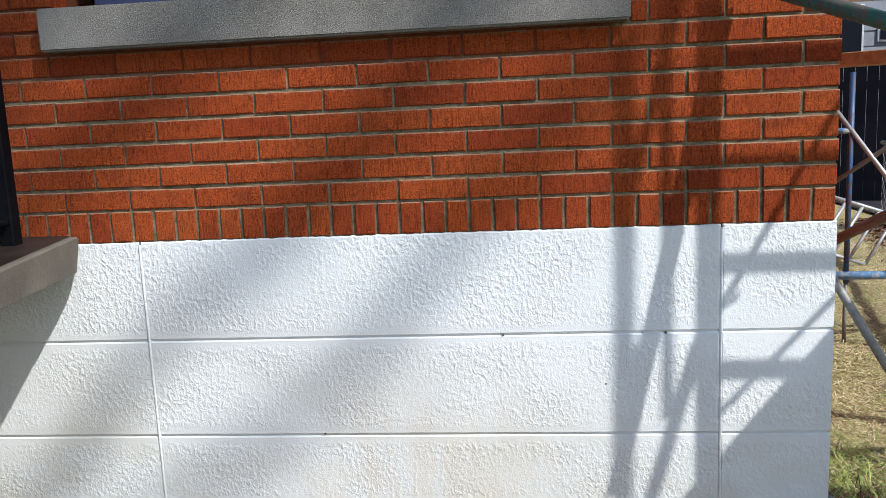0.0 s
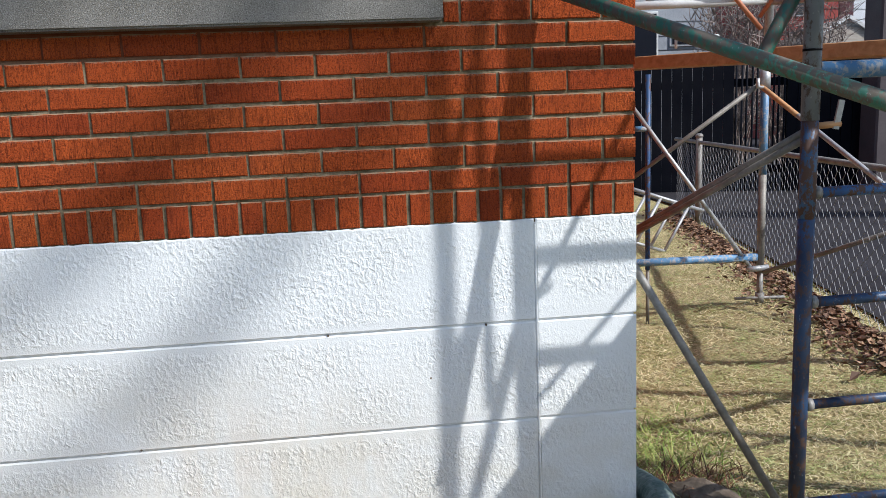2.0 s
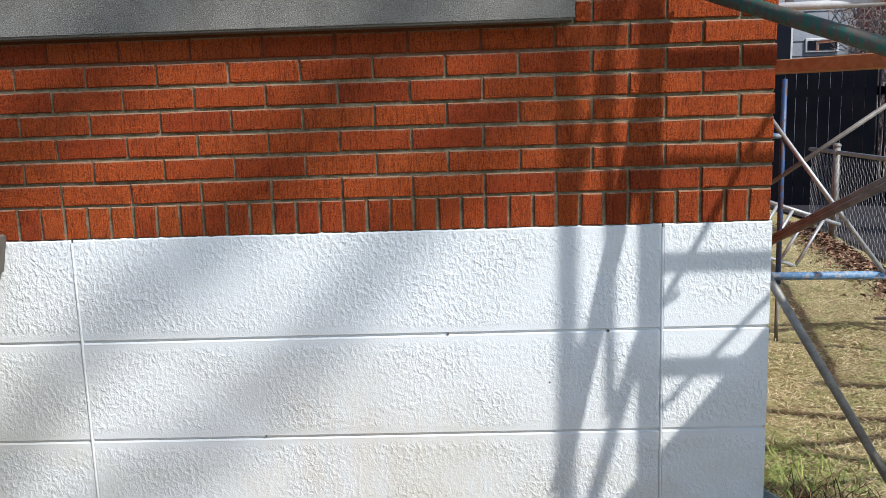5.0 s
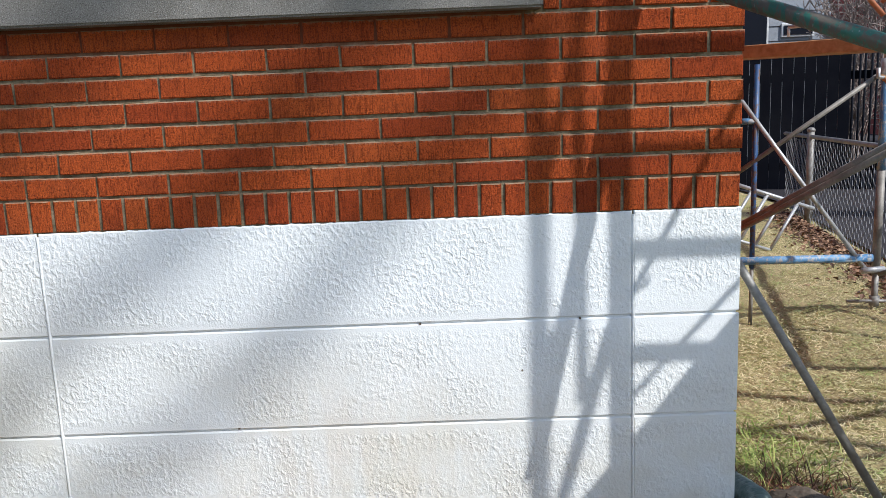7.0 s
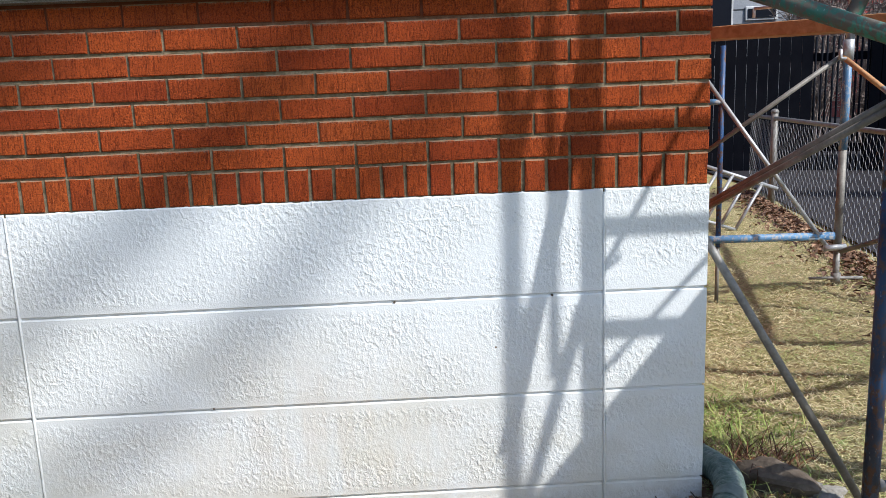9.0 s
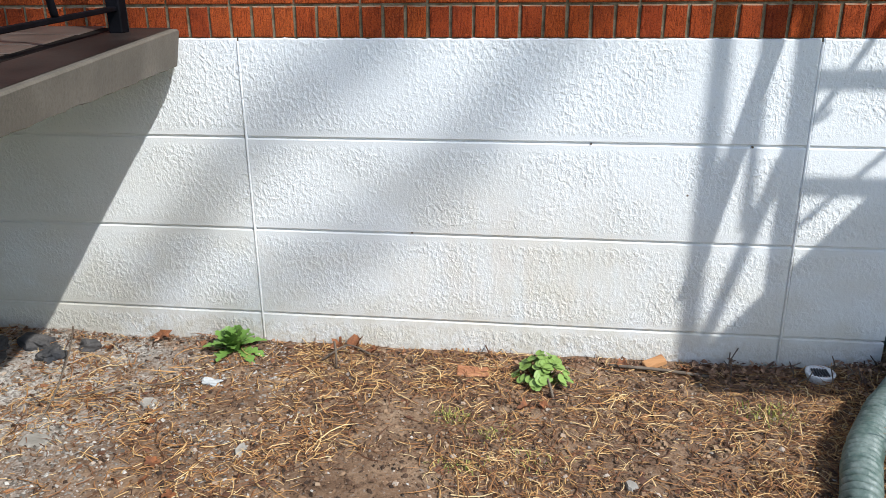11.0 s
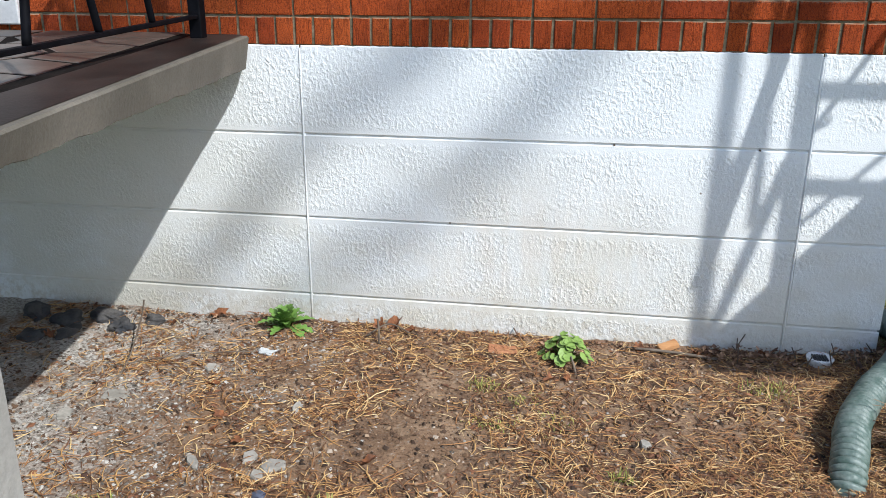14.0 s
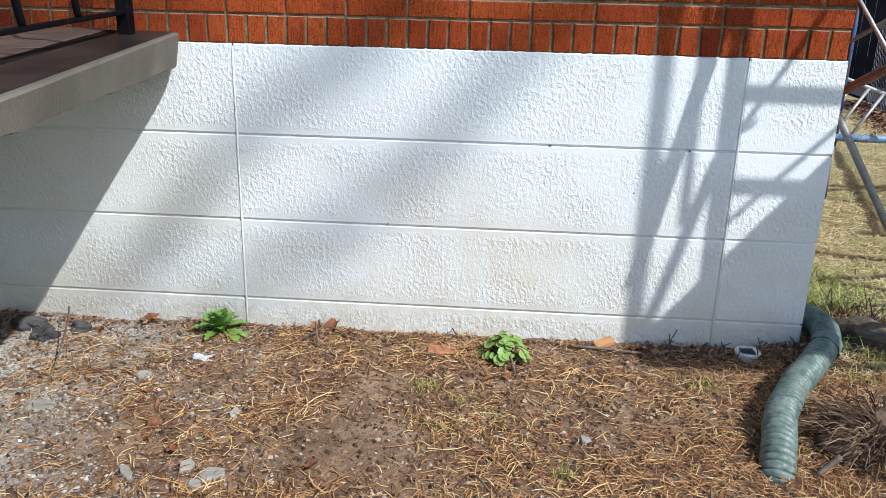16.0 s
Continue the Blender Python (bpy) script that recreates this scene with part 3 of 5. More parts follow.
def build_railing():
    base = Vector((-1.308, 2.108, 1.034))
    r = thing("porch_railing", base, "black wrought iron railing with scrolled balusters on the porch", "railing")
    add(r, "post", box(bmesh.new(), (base.x - 0.02, base.y - 0.02, 1.03), (base.x + 0.02, base.y + 0.02, 2.05), 0.003), IRON)
    d = Vector((0.10, -0.99, -0.031)).normalized()
    end = base + d * 1.62
    for z, name in ((0.063, "bottom_rail"), (0.95, "handrail")):
        add(r, name, beam(bmesh.new(), base + Vector((0, 0, z)) + d * 0.021, end + Vector((0, 0, z)), 0.022, 0.012, 0.002), IRON)
    for k in range(5):
        p = base + d * (0.34 + 0.31 * k)
        s = 0.085 if k != 2 else -0.05
        pts = smooth_line([p + Vector((0, 0, 0.066)), p + d * s * 0.45 + Vector((0, 0, 0.19)), p + d * s + Vector((0, 0, 0.36)), p - d * s * 0.6 + Vector((0, 0, 0.65)), p + Vector((0, 0, 0.945))], 5)
        add(r, "baluster", tube(bmesh.new(), pts, 0.0095, 8), IRON, smooth=True)
        if k == 2:
            q = p + d * 0.02 + Vector((0, 0, 0.16))
            curl = [q + d * (0.02 + 0.028 * a) + Vector((0, 0, 0.05 * a - 0.008 * a * a)) for a in range(6)]
            add(r, "scroll", tube(bmesh.new(), smooth_line(curl, 4), 0.008, 8), IRON, smooth=True)
    add(r, "end_post", box(bmesh.new(), (end.x - 0.02, end.y - 0.02, 0.98), (end.x + 0.02, end.y + 0.02, 2.0), 0.003), IRON)


build_railing()
# pale door by the porch
door = thing("door_1", (-2.85, 2.30, 1.06), "white panelled house door at the porch", "door", kind="structure")
add(door, "door_leaf", box(bmesh.new(), (-3.05, 2.285, 1.055), (-2.06, 2.309, 3.0), 0.004), WHITEPAINT)
for k in range(18):
    add(door, "board", box(bmesh.new(), (-2.98, 2.275, 1.07 + 0.1 * k), (-2.13, 2.286, 1.16 + 0.1 * k), 0.006), WHITEPAINT)


# ---- scaffolding ----
def rod(parent, name, pts, r, mat, seg=12, label=""):
    return add(parent, name, tube(bmesh.new(), pts, r, seg), mat, label, True)


def near_frame():
    """The steel frame beside the house corner."""
    x, y = 1.311, 2.085
    g = level(x, y)
    f = thing("scaffold_ladder", (x, y, g), "rusty dark blue steel scaffold frame with rungs on the lawn", "scaffold")
    rod(f, "post", [(x, y, g), (x, y, 0.99)], 0.022, DARKBLUE, 16)
    rod(f, "post", [(x, y, 0.99), (x, y, 1.25)], 0.0222, MOTTLED, 16, "mottled blue and rust upper post")
    rod(f, "collar", [(x, y, 1.428), (x, y, 1.434)], 0.0242, IRON, 16)
    rod(f, "upper_tube", [(x, y, 1.25), (x, y, 2.7)], 0.0235, GREYSTEEL, 16, "bare grey upper tube")
    for z in (0.165, 0.462, 0.757, 1.058):
        rod(f, "rung", [(x + 0.021, y, z), (x + 0.46, y, z + 0.004)], 0.0145, DARKBLUE if z < 1 else BLUE, 10)
        rod(f, "weld", [(x + 0.019, y, z), (x + 0.035, y, z)], 0.018, OLDSTEEL, 10)
    rod(f, "crossbar", [(x + 0.02, y, 1.378), (x + 1.5, y, 1.385)], 0.023, SKYBLUE, 14)
    rod(f, "inner_post", [(x + 0.48, y, level(x + 0.48, y)), (x + 0.48, y, 2.6)], 0.021, BLUE, 14)
    rod(f, "far_post", [(x + 1.52, y, level(x + 1.52, y)), (x + 1.52, y, 2.6)], 0.022, DARKBLUE, 14)
    # stud with its hooked pin
    rod(f, "stud", [(x + 0.018, y, 1.235), (x + 0.085, y, 1.238)], 0.009, PLANK, 8, "rusty locking stud")
    add(f, "pin", beam(bmesh.new(), (x + 0.07, y - 0.004, 1.225), (x + 0.085, y - 0.004, 1.30), 0.006, 0.016), GALV)
    # braces going back to the next frame
    for k in (0, 1):
        d = Vector((0.0, 0.0, -0.020 * k))
        rod(f, "brace", [Vector((x + 0.015, y + 0.03, 1.225)) + d, Vector((1.267, 3.25, 0.801)) + d, Vector((1.253, 3.55, 0.68)) + d], 0.0105, WEATHERED, 10)
    rod(f, "green_strut", smooth_line([(1.192, 2.13, 1.41), (1.237, 2.13, 1.493), (1.332, 2.13, 1.682), (x, y + 0.046, 1.82)], 4), 0.0195, GREEN, 14, "green painted strut clamped to the post")


def green_tubes():
    t = thing("leaning_tube", (1.1, 2.0, 1.4), "long green flaking steel tube clamped across the scaffold", "scaffold tube")
    a, b = Vector((0.718, 2.202, 1.593)), Vector((1.18, 1.594, 1.294))
    rod(t, "tube", [a - (b - a) * 0.10, b], 0.0195, GREEN, 18)


def long_brace():
    t = thing("diagonal_brace", (1.0, 1.7, 0.0), "thin grey steel diagonal brace running down to the lawn", "brace")
    a, b = Vector((0.937, 2.35, 0.82)), Vector((1.30, 2.18, 0.14))
    d = b - a
    rod(t, "rod", [a - d * 0.6, b + d * 0.08], 0.0125, OLDSTEEL, 10)


def far_tower():
    L, R = Vector((1.683, 4.19, 0)), Vector((2.25, 4.04, 0))
    t = thing("scaffold_tower", (1.9, 4.1, 0.1), "light blue and galvanised scaffold tower by the chain-link fence", "scaffold tower")
    gl, gr = level(L.x, L.y), level(R.x, R.y)
    rod(t, "post", [(L.x, L.y, 0.42), (L.x, L.y, 1.46)], 0.0135, BLUE, 12)
    rod(t, "jack", [(L.x, L.y, gl), (L.x, L.y, 0.42)], 0.010, WEATHERED, 10, "bare steel levelling jack")
    rod(t, "post", [(R.x, R.y, 0.92), (R.x, R.y, 1.42)], 0.021, SKYBLUE, 12)
    rod(t, "post", [(R.x, R.y, 0.40), (R.x, R.y, 0.92)], 0.0205, WEATHERED, 12, "bare grey lower post")
    rod(t, "jack", [(R.x, R.y, gr - 0.02), (R.x, R.y, 0.40)], 0.016, OLDSTEEL, 10, "rusty steel levelling jack")
    rod(t, "jack_handle", [(R.x - 0.14, R.y, 0.262), (R.x + 0.13, R.y - 0.02, 0.258)], 0.008, OLDSTEEL, 8)
    rod(t, "jack_collar", [(R.x, R.y, 0.235), (R.x, R.y, 0.285)], 0.024, OLDSTEEL, 10)
    e = Vector((0, 0, 1))
    rod(t, "ledger", [(1.33, 4.27, 0.448), (2.231, 4.04, 0.481)], 0.021, SKYBLUE, 12)
    rod(t, "ledger_lock", [(2.16, 4.0, 0.425), (2.27, 4.0, 0.43)], 0.016, GALV, 8)
    rod(t, "brace", [(1.58, 4.21, 1.33), (2.20, 4.04, 0.42)], 0.0118, GALV, 8)
    rod(t, "brace", [(1.56, 4.22, 0.886), (2.216, 4.04, 1.383)], 0.0125, WEATHERED, 8)
    rod(t, "brace", [(2.225, 4.04, 1.377), (2.31, 3.833, 1.223)], 0.0132, PLANK, 8, "rust-orange end of the brace")
    rod(t, "brace", [(2.31, 3.833, 1.223), (2.646, 3.016, 0.615)], 0.0125, GALV, 8)
    rod(t, "brace", [(2.244, 4.0, 0.405), (2.70, 3.31, 0.765)], 0.0125, WEATHERED, 8)
    rod(t, "hook", [(2.20, 4.02, 1.415), (2.20, 4.02, 1.372), (2.235, 4.02, 1.365)], 0.010, GALV, 8)
    rod(t, "coupling", [R + e * 1.36, R + e * 1.46], 0.027, GALV, 12)
    rod(t, "hook", [L + Vector((-0.07, 0, 1.18)), L + Vector((0.01, 0, 1.18))], 0.015, SKYBLUE, 8)
    # guard rail above the deck
    for p in (L, R):
        rod(t, "guard_post", [p + e * (1.82 if p is L else 1.42) + Vector((0.02, 0.03, 0)), p + e * 2.7 + Vector((0.06, 0.03, 0))], 0.021, GALV, 12)
    rod(t, "guard_rail", [L + e * 1.815 - (R - L) * 0.8, R + e * 1.80 + Vector((0.02, 0, 0))], 0.021, WHITEPAINT, 12)
    rod(t, "guard_rail", [R + e * 1.79, R + e * 1.75 + Vector((0.8, -0.6, 0))], 0.016, GALV, 12)
    ORANGE = make_plain("orange_paint", (0.42, 0.12, 0.05), (0.5, 0.22, 0.13), 10, 0.5, 0.0, 60)
    rod(t, "orange_brace", [R + Vector((-0.28, 0.02, 1.95)), R + Vector((-0.03, 0.0, 1.66))], 0.0125, ORANGE, 8, "orange painted brace")
    rod(t, "orange_brace", [R + Vector((0.1, -0.1, 1.95)), R + Vector((-0.03, 0.02, 1.72))], 0.011, ORANGE, 8, "orange painted brace")
    p = thing("scaffold_plank", (1.9, 3.6, 1.5), "reddish brown wooden scaffold plank", "plank")
    add(p, "board", beam(bmesh.new(), (1.2, 4.65, 1.525), (2.256, 2.81, 1.475), 0.24, 0.058, 0.003), PLANK)


def shade_tower():
    """The part of the scaffold beside the camera, whose shadow falls on the wall."""
    t = thing("scaffold_tower", (1.9, 1.3, 0), "blue steel scaffold tower with a plank deck beside the wall", "scaffold tower")
    by, cy = 1.56, 1.05
    rod(t, "post", [(1.846, cy, 1.757), (1.876, cy, 3.4)], 0.0205, BLUE, 14)
    for x, y, z, r in ((1.481, by, 1.38, 0.0225), (2.9, by, level(2.9, by), 0.022), (2.9, cy, level(2.9, cy), 0.022)):
        rod(t, "post", [(x, y, z), (x, y, 3.4)], r, BLUE, 14)
    for z, r in ((1.40, 0.017), (1.708, 0.0175), (2.012, 0.0175), (2.295, 0.011), (2.568, 0.0165), (2.87, 0.0165)):
        rod(t, "rung", [(1.50, by, z), (2.0, by, z)], r, BLUE, 10)
    rod(t, "inner_post", [(2.02, by, level(2.02, by)), (2.02, by, 3.4)], 0.02, BLUE, 12)
    for y in (by, cy):
        rod(t, "crossbar", [(1.88 if y == cy else 2.04, y, 1.70), (2.88, y, 1.70)], 0.0145, BLUE, 10)
    # bearers from the wall side to the street side, and a slack brace
    for za, zb, r in ((1.825, 1.885, 0.0170), (2.325, 2.44, 0.0105), (2.955, 2.95, 0.0125)):
        rod(t, "bearer", [(1.481, by - 0.02, za), (1.862, cy + 0.02, zb)], r, GALV, 8)
    rod(t, "brace", [(1.86, by, 1.956), (2.082, cy, 2.300)], 0.0095, GALV, 8)
    rod(t, "brace", [(1.86, by, 2.515), (1.49, by, 1.845)], 0.0105, GALV, 8)
    rod(t, "hanger", [(1.670, 1.31, 1.95), (1.670, 1.31, 3.4)], 0.0120, GALV, 8)
    # spring pins on the post, beside the rungs
    for z in (1.912, 1.615):
        rod(t, "pin", smooth_line([(1.50, by, z - 0.03), (1.535, by, z - 0.012), (1.558, by, z + 0.004), (1.552, by, z + 0.018)], 4), 0.0055, GALV, 8)
    for k in range(3):
        d = thing("deck_plank", (2.4, 1.3, 1.72), "weathered wooden deck plank on the scaffold", "plank", group="deck planks on the scaffold")
        x0 = 1.752 + 0.235 * k
        add(d, "board", box(bmesh.new(), (x0, 0.98, 1.715), (x0 + (0.23 if k < 2 else 0.06), 1.72, 1.755), 0.003), PLANK)


near_frame()
green_tubes()
long_brace()
far_tower()
shade_tower()


# ---- chain-link fence and what lies behind ----
FA, FB = Vector((2.37, 2.9, 0)), Vector((3.35, 7.75, 0))


def build_fence():
    f = thing("chain_link_fence", (2.8, 5.0, 0.15), "low galvanised chain-link fence along the lawn", "fence")
    d = (FB - FA).normalized()
    length = (FB - FA).length
    ztop = lambda s: 0.985 - 0.035 * s / length
    zbot = lambda s: level((FA + d * s).x, (FA + d * s).y) - 0.02
    rod(f, "top_rail", [FA + Vector((0, 0, ztop(0))), FB + Vector((0, 0, ztop(length)))], 0.017, OLDSTEEL, 10)
    for s in (0.0, 3.97):
        p = FA + d * s
        rod(f, "post", [(p.x, p.y, zbot(s)), (p.x, p.y, ztop(s) + 0.05)], 0.028, OLDSTEEL, 12)
        add(f, "cap", lump(bmesh.new(), (p.x, p.y, ztop(s) + 0.055), (0.034, 0.034, 0.025), 1, 2, 0.02), OLDSTEEL)
    bm = bmesh.new()
    n = int(length / 0.05)
    side = Vector((d.y, -d.x, 0)) * 0.004
    for i in range(n):
        s0 = i * 0.05
        zb = zbot(s0)
        m = int((ztop(s0) - zb) / 0.036)
        pts = []
        for k in range(m + 1):
            s = s0 + (0.05 if ((k + i) % 2) else 0.0)
            pts.append(FA + d * s + side * (1 if (k + i) % 2 else -1) + Vector((0, 0, zb + 0.036 * k)))
        tube(bm, pts, 0.0017, 3, False)
    tagged(add(f, "mesh", bm, WIRE), kind="stuff")


build_fence()
bm = bmesh.new()
v = [bm.verts.new(p) for p in ((2.08, 1.0, 0.25), (40, 1.0, 0.25), (40, 24, 0.25), (3.85, 24, 0.25), (3.47, 8.0, 0.25))]
bm.faces.new(v)
tagged(part("driveway", bm, ASPHALT), "grey asphalt driveway behind the fence", "driveway", kind="structure")


def black_fence():
    f = thing("board_fence", (5.5, 9.3, 0.2), "tall black board fence behind the driveway", "fence")
    a, b = Vector((2.4, 9.75, 0)), Vector((9.5, 7.2, 0))
    d = (b - a).normalized()
    n = int((b - a).length / 0.115)
    gap = range(20, 25)
    bmx = bmesh.new()
    for i in range(n):
        if i in gap:
            continue
        p = a + d * (0.115 * i)
        beam(bmx, p + Vector((0, 0, 0.98)), p + d * (0.107 if i > 24 or i < 7 else 0.1115) + Vector((0, 0, 0.98)), 0.02, 1.56)
        add(f, "board", bmx, BLACK)
        bmx = bmesh.new()
    bmx.free()
    for u, w in ((0, 7), (25, n)):
        add(f, "backing", beam(bmesh.new(), a + d * (0.115 * u) + Vector((0, 0.03, 0.97)), a + d * (0.115 * w) + Vector((0, 0.03, 0.97)), 0.012, 1.5), BLACK)
    for z in (0.5, 1.5):
        add(f, "rail", beam(bmesh.new(), a + Vector((0, 0.08, z)), b + Vector((0, 0.08, z)), 0.05, 0.09), BLACK)
    for i in gap:
        for k in (0.2, 0.75):
            p = a + d * (0.115 * (i + k))
            rod(f, "picket", [(p.x, p.y, 0.2), (p.x, p.y, 1.72)], 0.012, BLACK, 6)


black_fence()

# ---- far background ----
SIDING = make_plain("grey_siding", (0.24, 0.255, 0.28), (0.31, 0.325, 0.35), 2, 0.7, 0.0, 40)
REDSIDING = make_plain("red_siding", (0.22, 0.035, 0.03), (0.28, 0.05, 0.04), 2, 0.7, 0.0, 40)
SHINGLE = make_plain("roof_shingle", (0.20, 0.19, 0.18), (0.27, 0.255, 0.24), 6, 0.9, 0.0, 60)
BROWNWALL = make_plain("dark_brown_wall", (0.06, 0.048, 0.052), (0.08, 0.066, 0.068), 3, 0.6, 0.0, 50)


def far_house(name, lo, hi, mat, label, windows):
    h = thing(name, ((lo[0] + hi[0]) / 2, lo[1], lo[2]), label, "house", group="houses behind the driveway")
    add(h, "wall", box(bmesh.new(), lo, hi), mat)
    rise = (hi[0] - lo[0]) * 0.22
    bm = bmesh.new()
    xm = (lo[0] + hi[0]) / 2
    a = [bm.verts.new(p) for p in ((lo[0] - 0.3, lo[1] - 0.3, hi[2]), (hi[0] + 0.3, lo[1] - 0.3, hi[2]), (xm, lo[1] - 0.3, hi[2] + rise))]
    b = [bm.verts.new((v.co.x, hi[1] + 0.3, v.co.z)) for v in a]
    bm.faces.new(a), bm.faces.new(b[::-1])
    for i in range(3):
        bm.faces.new((a[i], a[(i + 1) % 3], b[(i + 1) % 3], b[i]))
    add(h, "roof", bm, SHINGLE)
    for k in range(int((hi[2] - lo[2]) / 0.25)):
        z = lo[2] + 0.25 * k
        add(h, "clapboard", box(bmesh.new(), (lo[0], lo[1] - 0.03, z + 0.01), (hi[0], lo[1] - 0.002, z + 0.235)), mat)
    for x, z, w, t in windows:
        wd = part("window", box(bmesh.new(), (x - 0.04, lo[1] - 0.07, z - 0.04), (x + w + 0.04, lo[1] - 0.031, z + t + 0.04), 0.01), WHITEPAINT)
        under(wd, h)
        pane = part("pane", box(bmesh.new(), (x, lo[1] - 0.085, z), (x + w, lo[1] - 0.071, z + t)), GLASS)
        pane.parent = wd
    return h


far_house("far_house", (3.6, 14.5, 0.0), (6.93, 20.0, 5.0), SIDING, "grey clapboard house with white windows beyond the driveway", [(4.9, 2.0, 0.9, 0.9), (6.1, 2.35, 0.5, 0.16)])
far_house("far_house", (11.1, 20.0, 0.0), (12.88, 25.0, 6.5), REDSIDING, "dark red clapboard house with white windows", [(11.68, 3.38, 0.36, 1.3)])
far_house("far_house", (13.5, 20.3, 0.0), (20.0, 26.0, 6.5), make_plain("pale_siding", (0.55, 0.57, 0.60), (0.62, 0.64, 0.66), 2, 0.7, 0.0, 40), "pale blue-grey clapboard house", [(14.0, 3.3, 0.5, 1.6)])


def shed():
    s = thing("garden_shed", (10.2, 15.5, 0), "small weathered grey shed with a white-trimmed gable", "shed")
    WEATHER = make_wood("weathered_boards", (0.30, 0.26, 0.22), (0.40, 0.36, 0.31))
    bm = bmesh.new()
    x0, x1, y0, y1, e, r = 9.62, 10.78, 15.5, 17.0, 2.5, 2.82
    pts = [(x0, e), (x0, 0.1), (x1, 0.1), (x1, e), ((x0 + x1) / 2, r)]
    a = [bm.verts.new((x, y0, z)) for x, z in pts]
    b = [bm.verts.new((x, y1, z)) for x, z in pts]
    bm.faces.new(a), bm.faces.new(b[::-1])
    for i in range(5):
        bm.faces.new((a[i], a[(i + 1) % 5], b[(i + 1) % 5], b[i]))
    add(s, "wall", bm, WEATHER)
    xm = (x0 + x1) / 2
    for sx in (-1, 1):
        add(s, "gable_trim", beam(bmesh.new(), (xm, y0 - 0.05, r + 0.04), (xm + sx * 0.68, y0 - 0.05, r - 0.36), 0.05, 0.07), WHITEPAINT)
        add(s, "roof", beam(bmesh.new(), (xm + sx * 0.33, y0 - 0.02, r - 0.16), (xm + sx * 0.33, y1, r - 0.16), 0.6, 0.04), SHINGLE)


shed()


def twiggy(name, at, height, spread, count, seed, label, trunk=0.03):
    """A bare shrub or small tree: forking limbs and many fine twigs."""
    rnd = random.Random(seed)
    t = thing(name, at, label, "shrub")
    limbs, twigs = bmesh.new(), bmesh.new()
    base = Vector(at)
    for i in range(count):
        a = rnd.uniform(0, 6.28)
        tip = base + Vector((math.cos(a) * spread * rnd.uniform(0.3, 1), math.sin(a) * spread * rnd.uniform(0.3, 1), height * rnd.uniform(0.6, 1)))
        mid = base.lerp(tip, 0.5) + Vector((rnd.uniform(-.2, .2), rnd.uniform(-.2, .2), 0.1 * height))
        line = smooth_line([base + Vector((rnd.uniform(-.15, .15), rnd.uniform(-.15, .15), 0)), mid, tip], 4)
        tube(limbs, line, [trunk * (1 - 0.8 * k / (len(line) - 1)) for k in range(len(line))], 5, False)
        for k in range(26):
            p = line[rnd.randrange(2, len(line))]
            q = p + Vector((rnd.uniform(-.5, .5), rnd.uniform(-.5, .5), rnd.uniform(-.1, .5))) * spread * 0.7
            m = p.lerp(q, 0.5) + Vector((rnd.uniform(-.06, .06), rnd.uniform(-.06, .06), rnd.uniform(0, .08)))
            tube(twigs, [p, m, q], [trunk * 0.5, trunk * 0.4, trunk * 0.2], 3, False)
    tagged(add(t, "branchwork", limbs, TWIG), kind="stuff")
    tagged(add(t, "crown", twigs, TWIG), kind="stuff")
    return t


twiggy("bare_shrub", (6.15, 12.0, 0.2), 3.3, 0.95, 44, 3, "bare brown shrub with dense fine twigs", 0.014)
twiggy("bare_shrub", (7.15, 12.5, 0.2), 2.75, 1.1, 44, 5, "bare brown shrub with dense fine twigs", 0.014)
# a dark shed wall at the driveway's end
bm = box(bmesh.new(), (5.74, 8.1, 0.2), (12.0, 8.4, 3.6), 0.02)
tagged(part("dark_wall", bm, BROWNWALL), "plain dark brown wall by the driveway", "wall", kind="structure")


def white_rack():
    """A white ladder-like frame leaning at the far end of the lawn."""
    r = thing("ladder", (2.5, 5.9, 0.2), "dull grey metal ladder lying against the fence", "ladder")
    a, b = Vector((2.15, 5.75, 0.70)), Vector((2.72, 5.75, 0.50))
    rod(r, "rail", [a, b], 0.014, GALV, 8)
    off = Vector((-0.23, -0.1, -0.31))
    for k in range(5):
        p = a.lerp(b, 0.04 + 0.19 * k)
        rod(r, "rung", [p, p + off], 0.012, GALV, 8)
    rod(r, "rail", [a + off, b + off - (b - a) * 0.2], 0.012, GALV, 8)


white_rack()
step = thing("steel_bracket", (1.72, 3.8, 1.555), "small white steel bracket lying on the plank", "bracket")
for pts in (((1.66, 3.78, 1.56), (1.66, 3.78, 1.60)), ((1.66, 3.78, 1.60), (1.79, 3.62, 1.60)), ((1.79, 3.62, 1.60), (1.79, 3.62, 1.556))):
    rod(step, "bar", pts, 0.007, WHITEPAINT, 8)


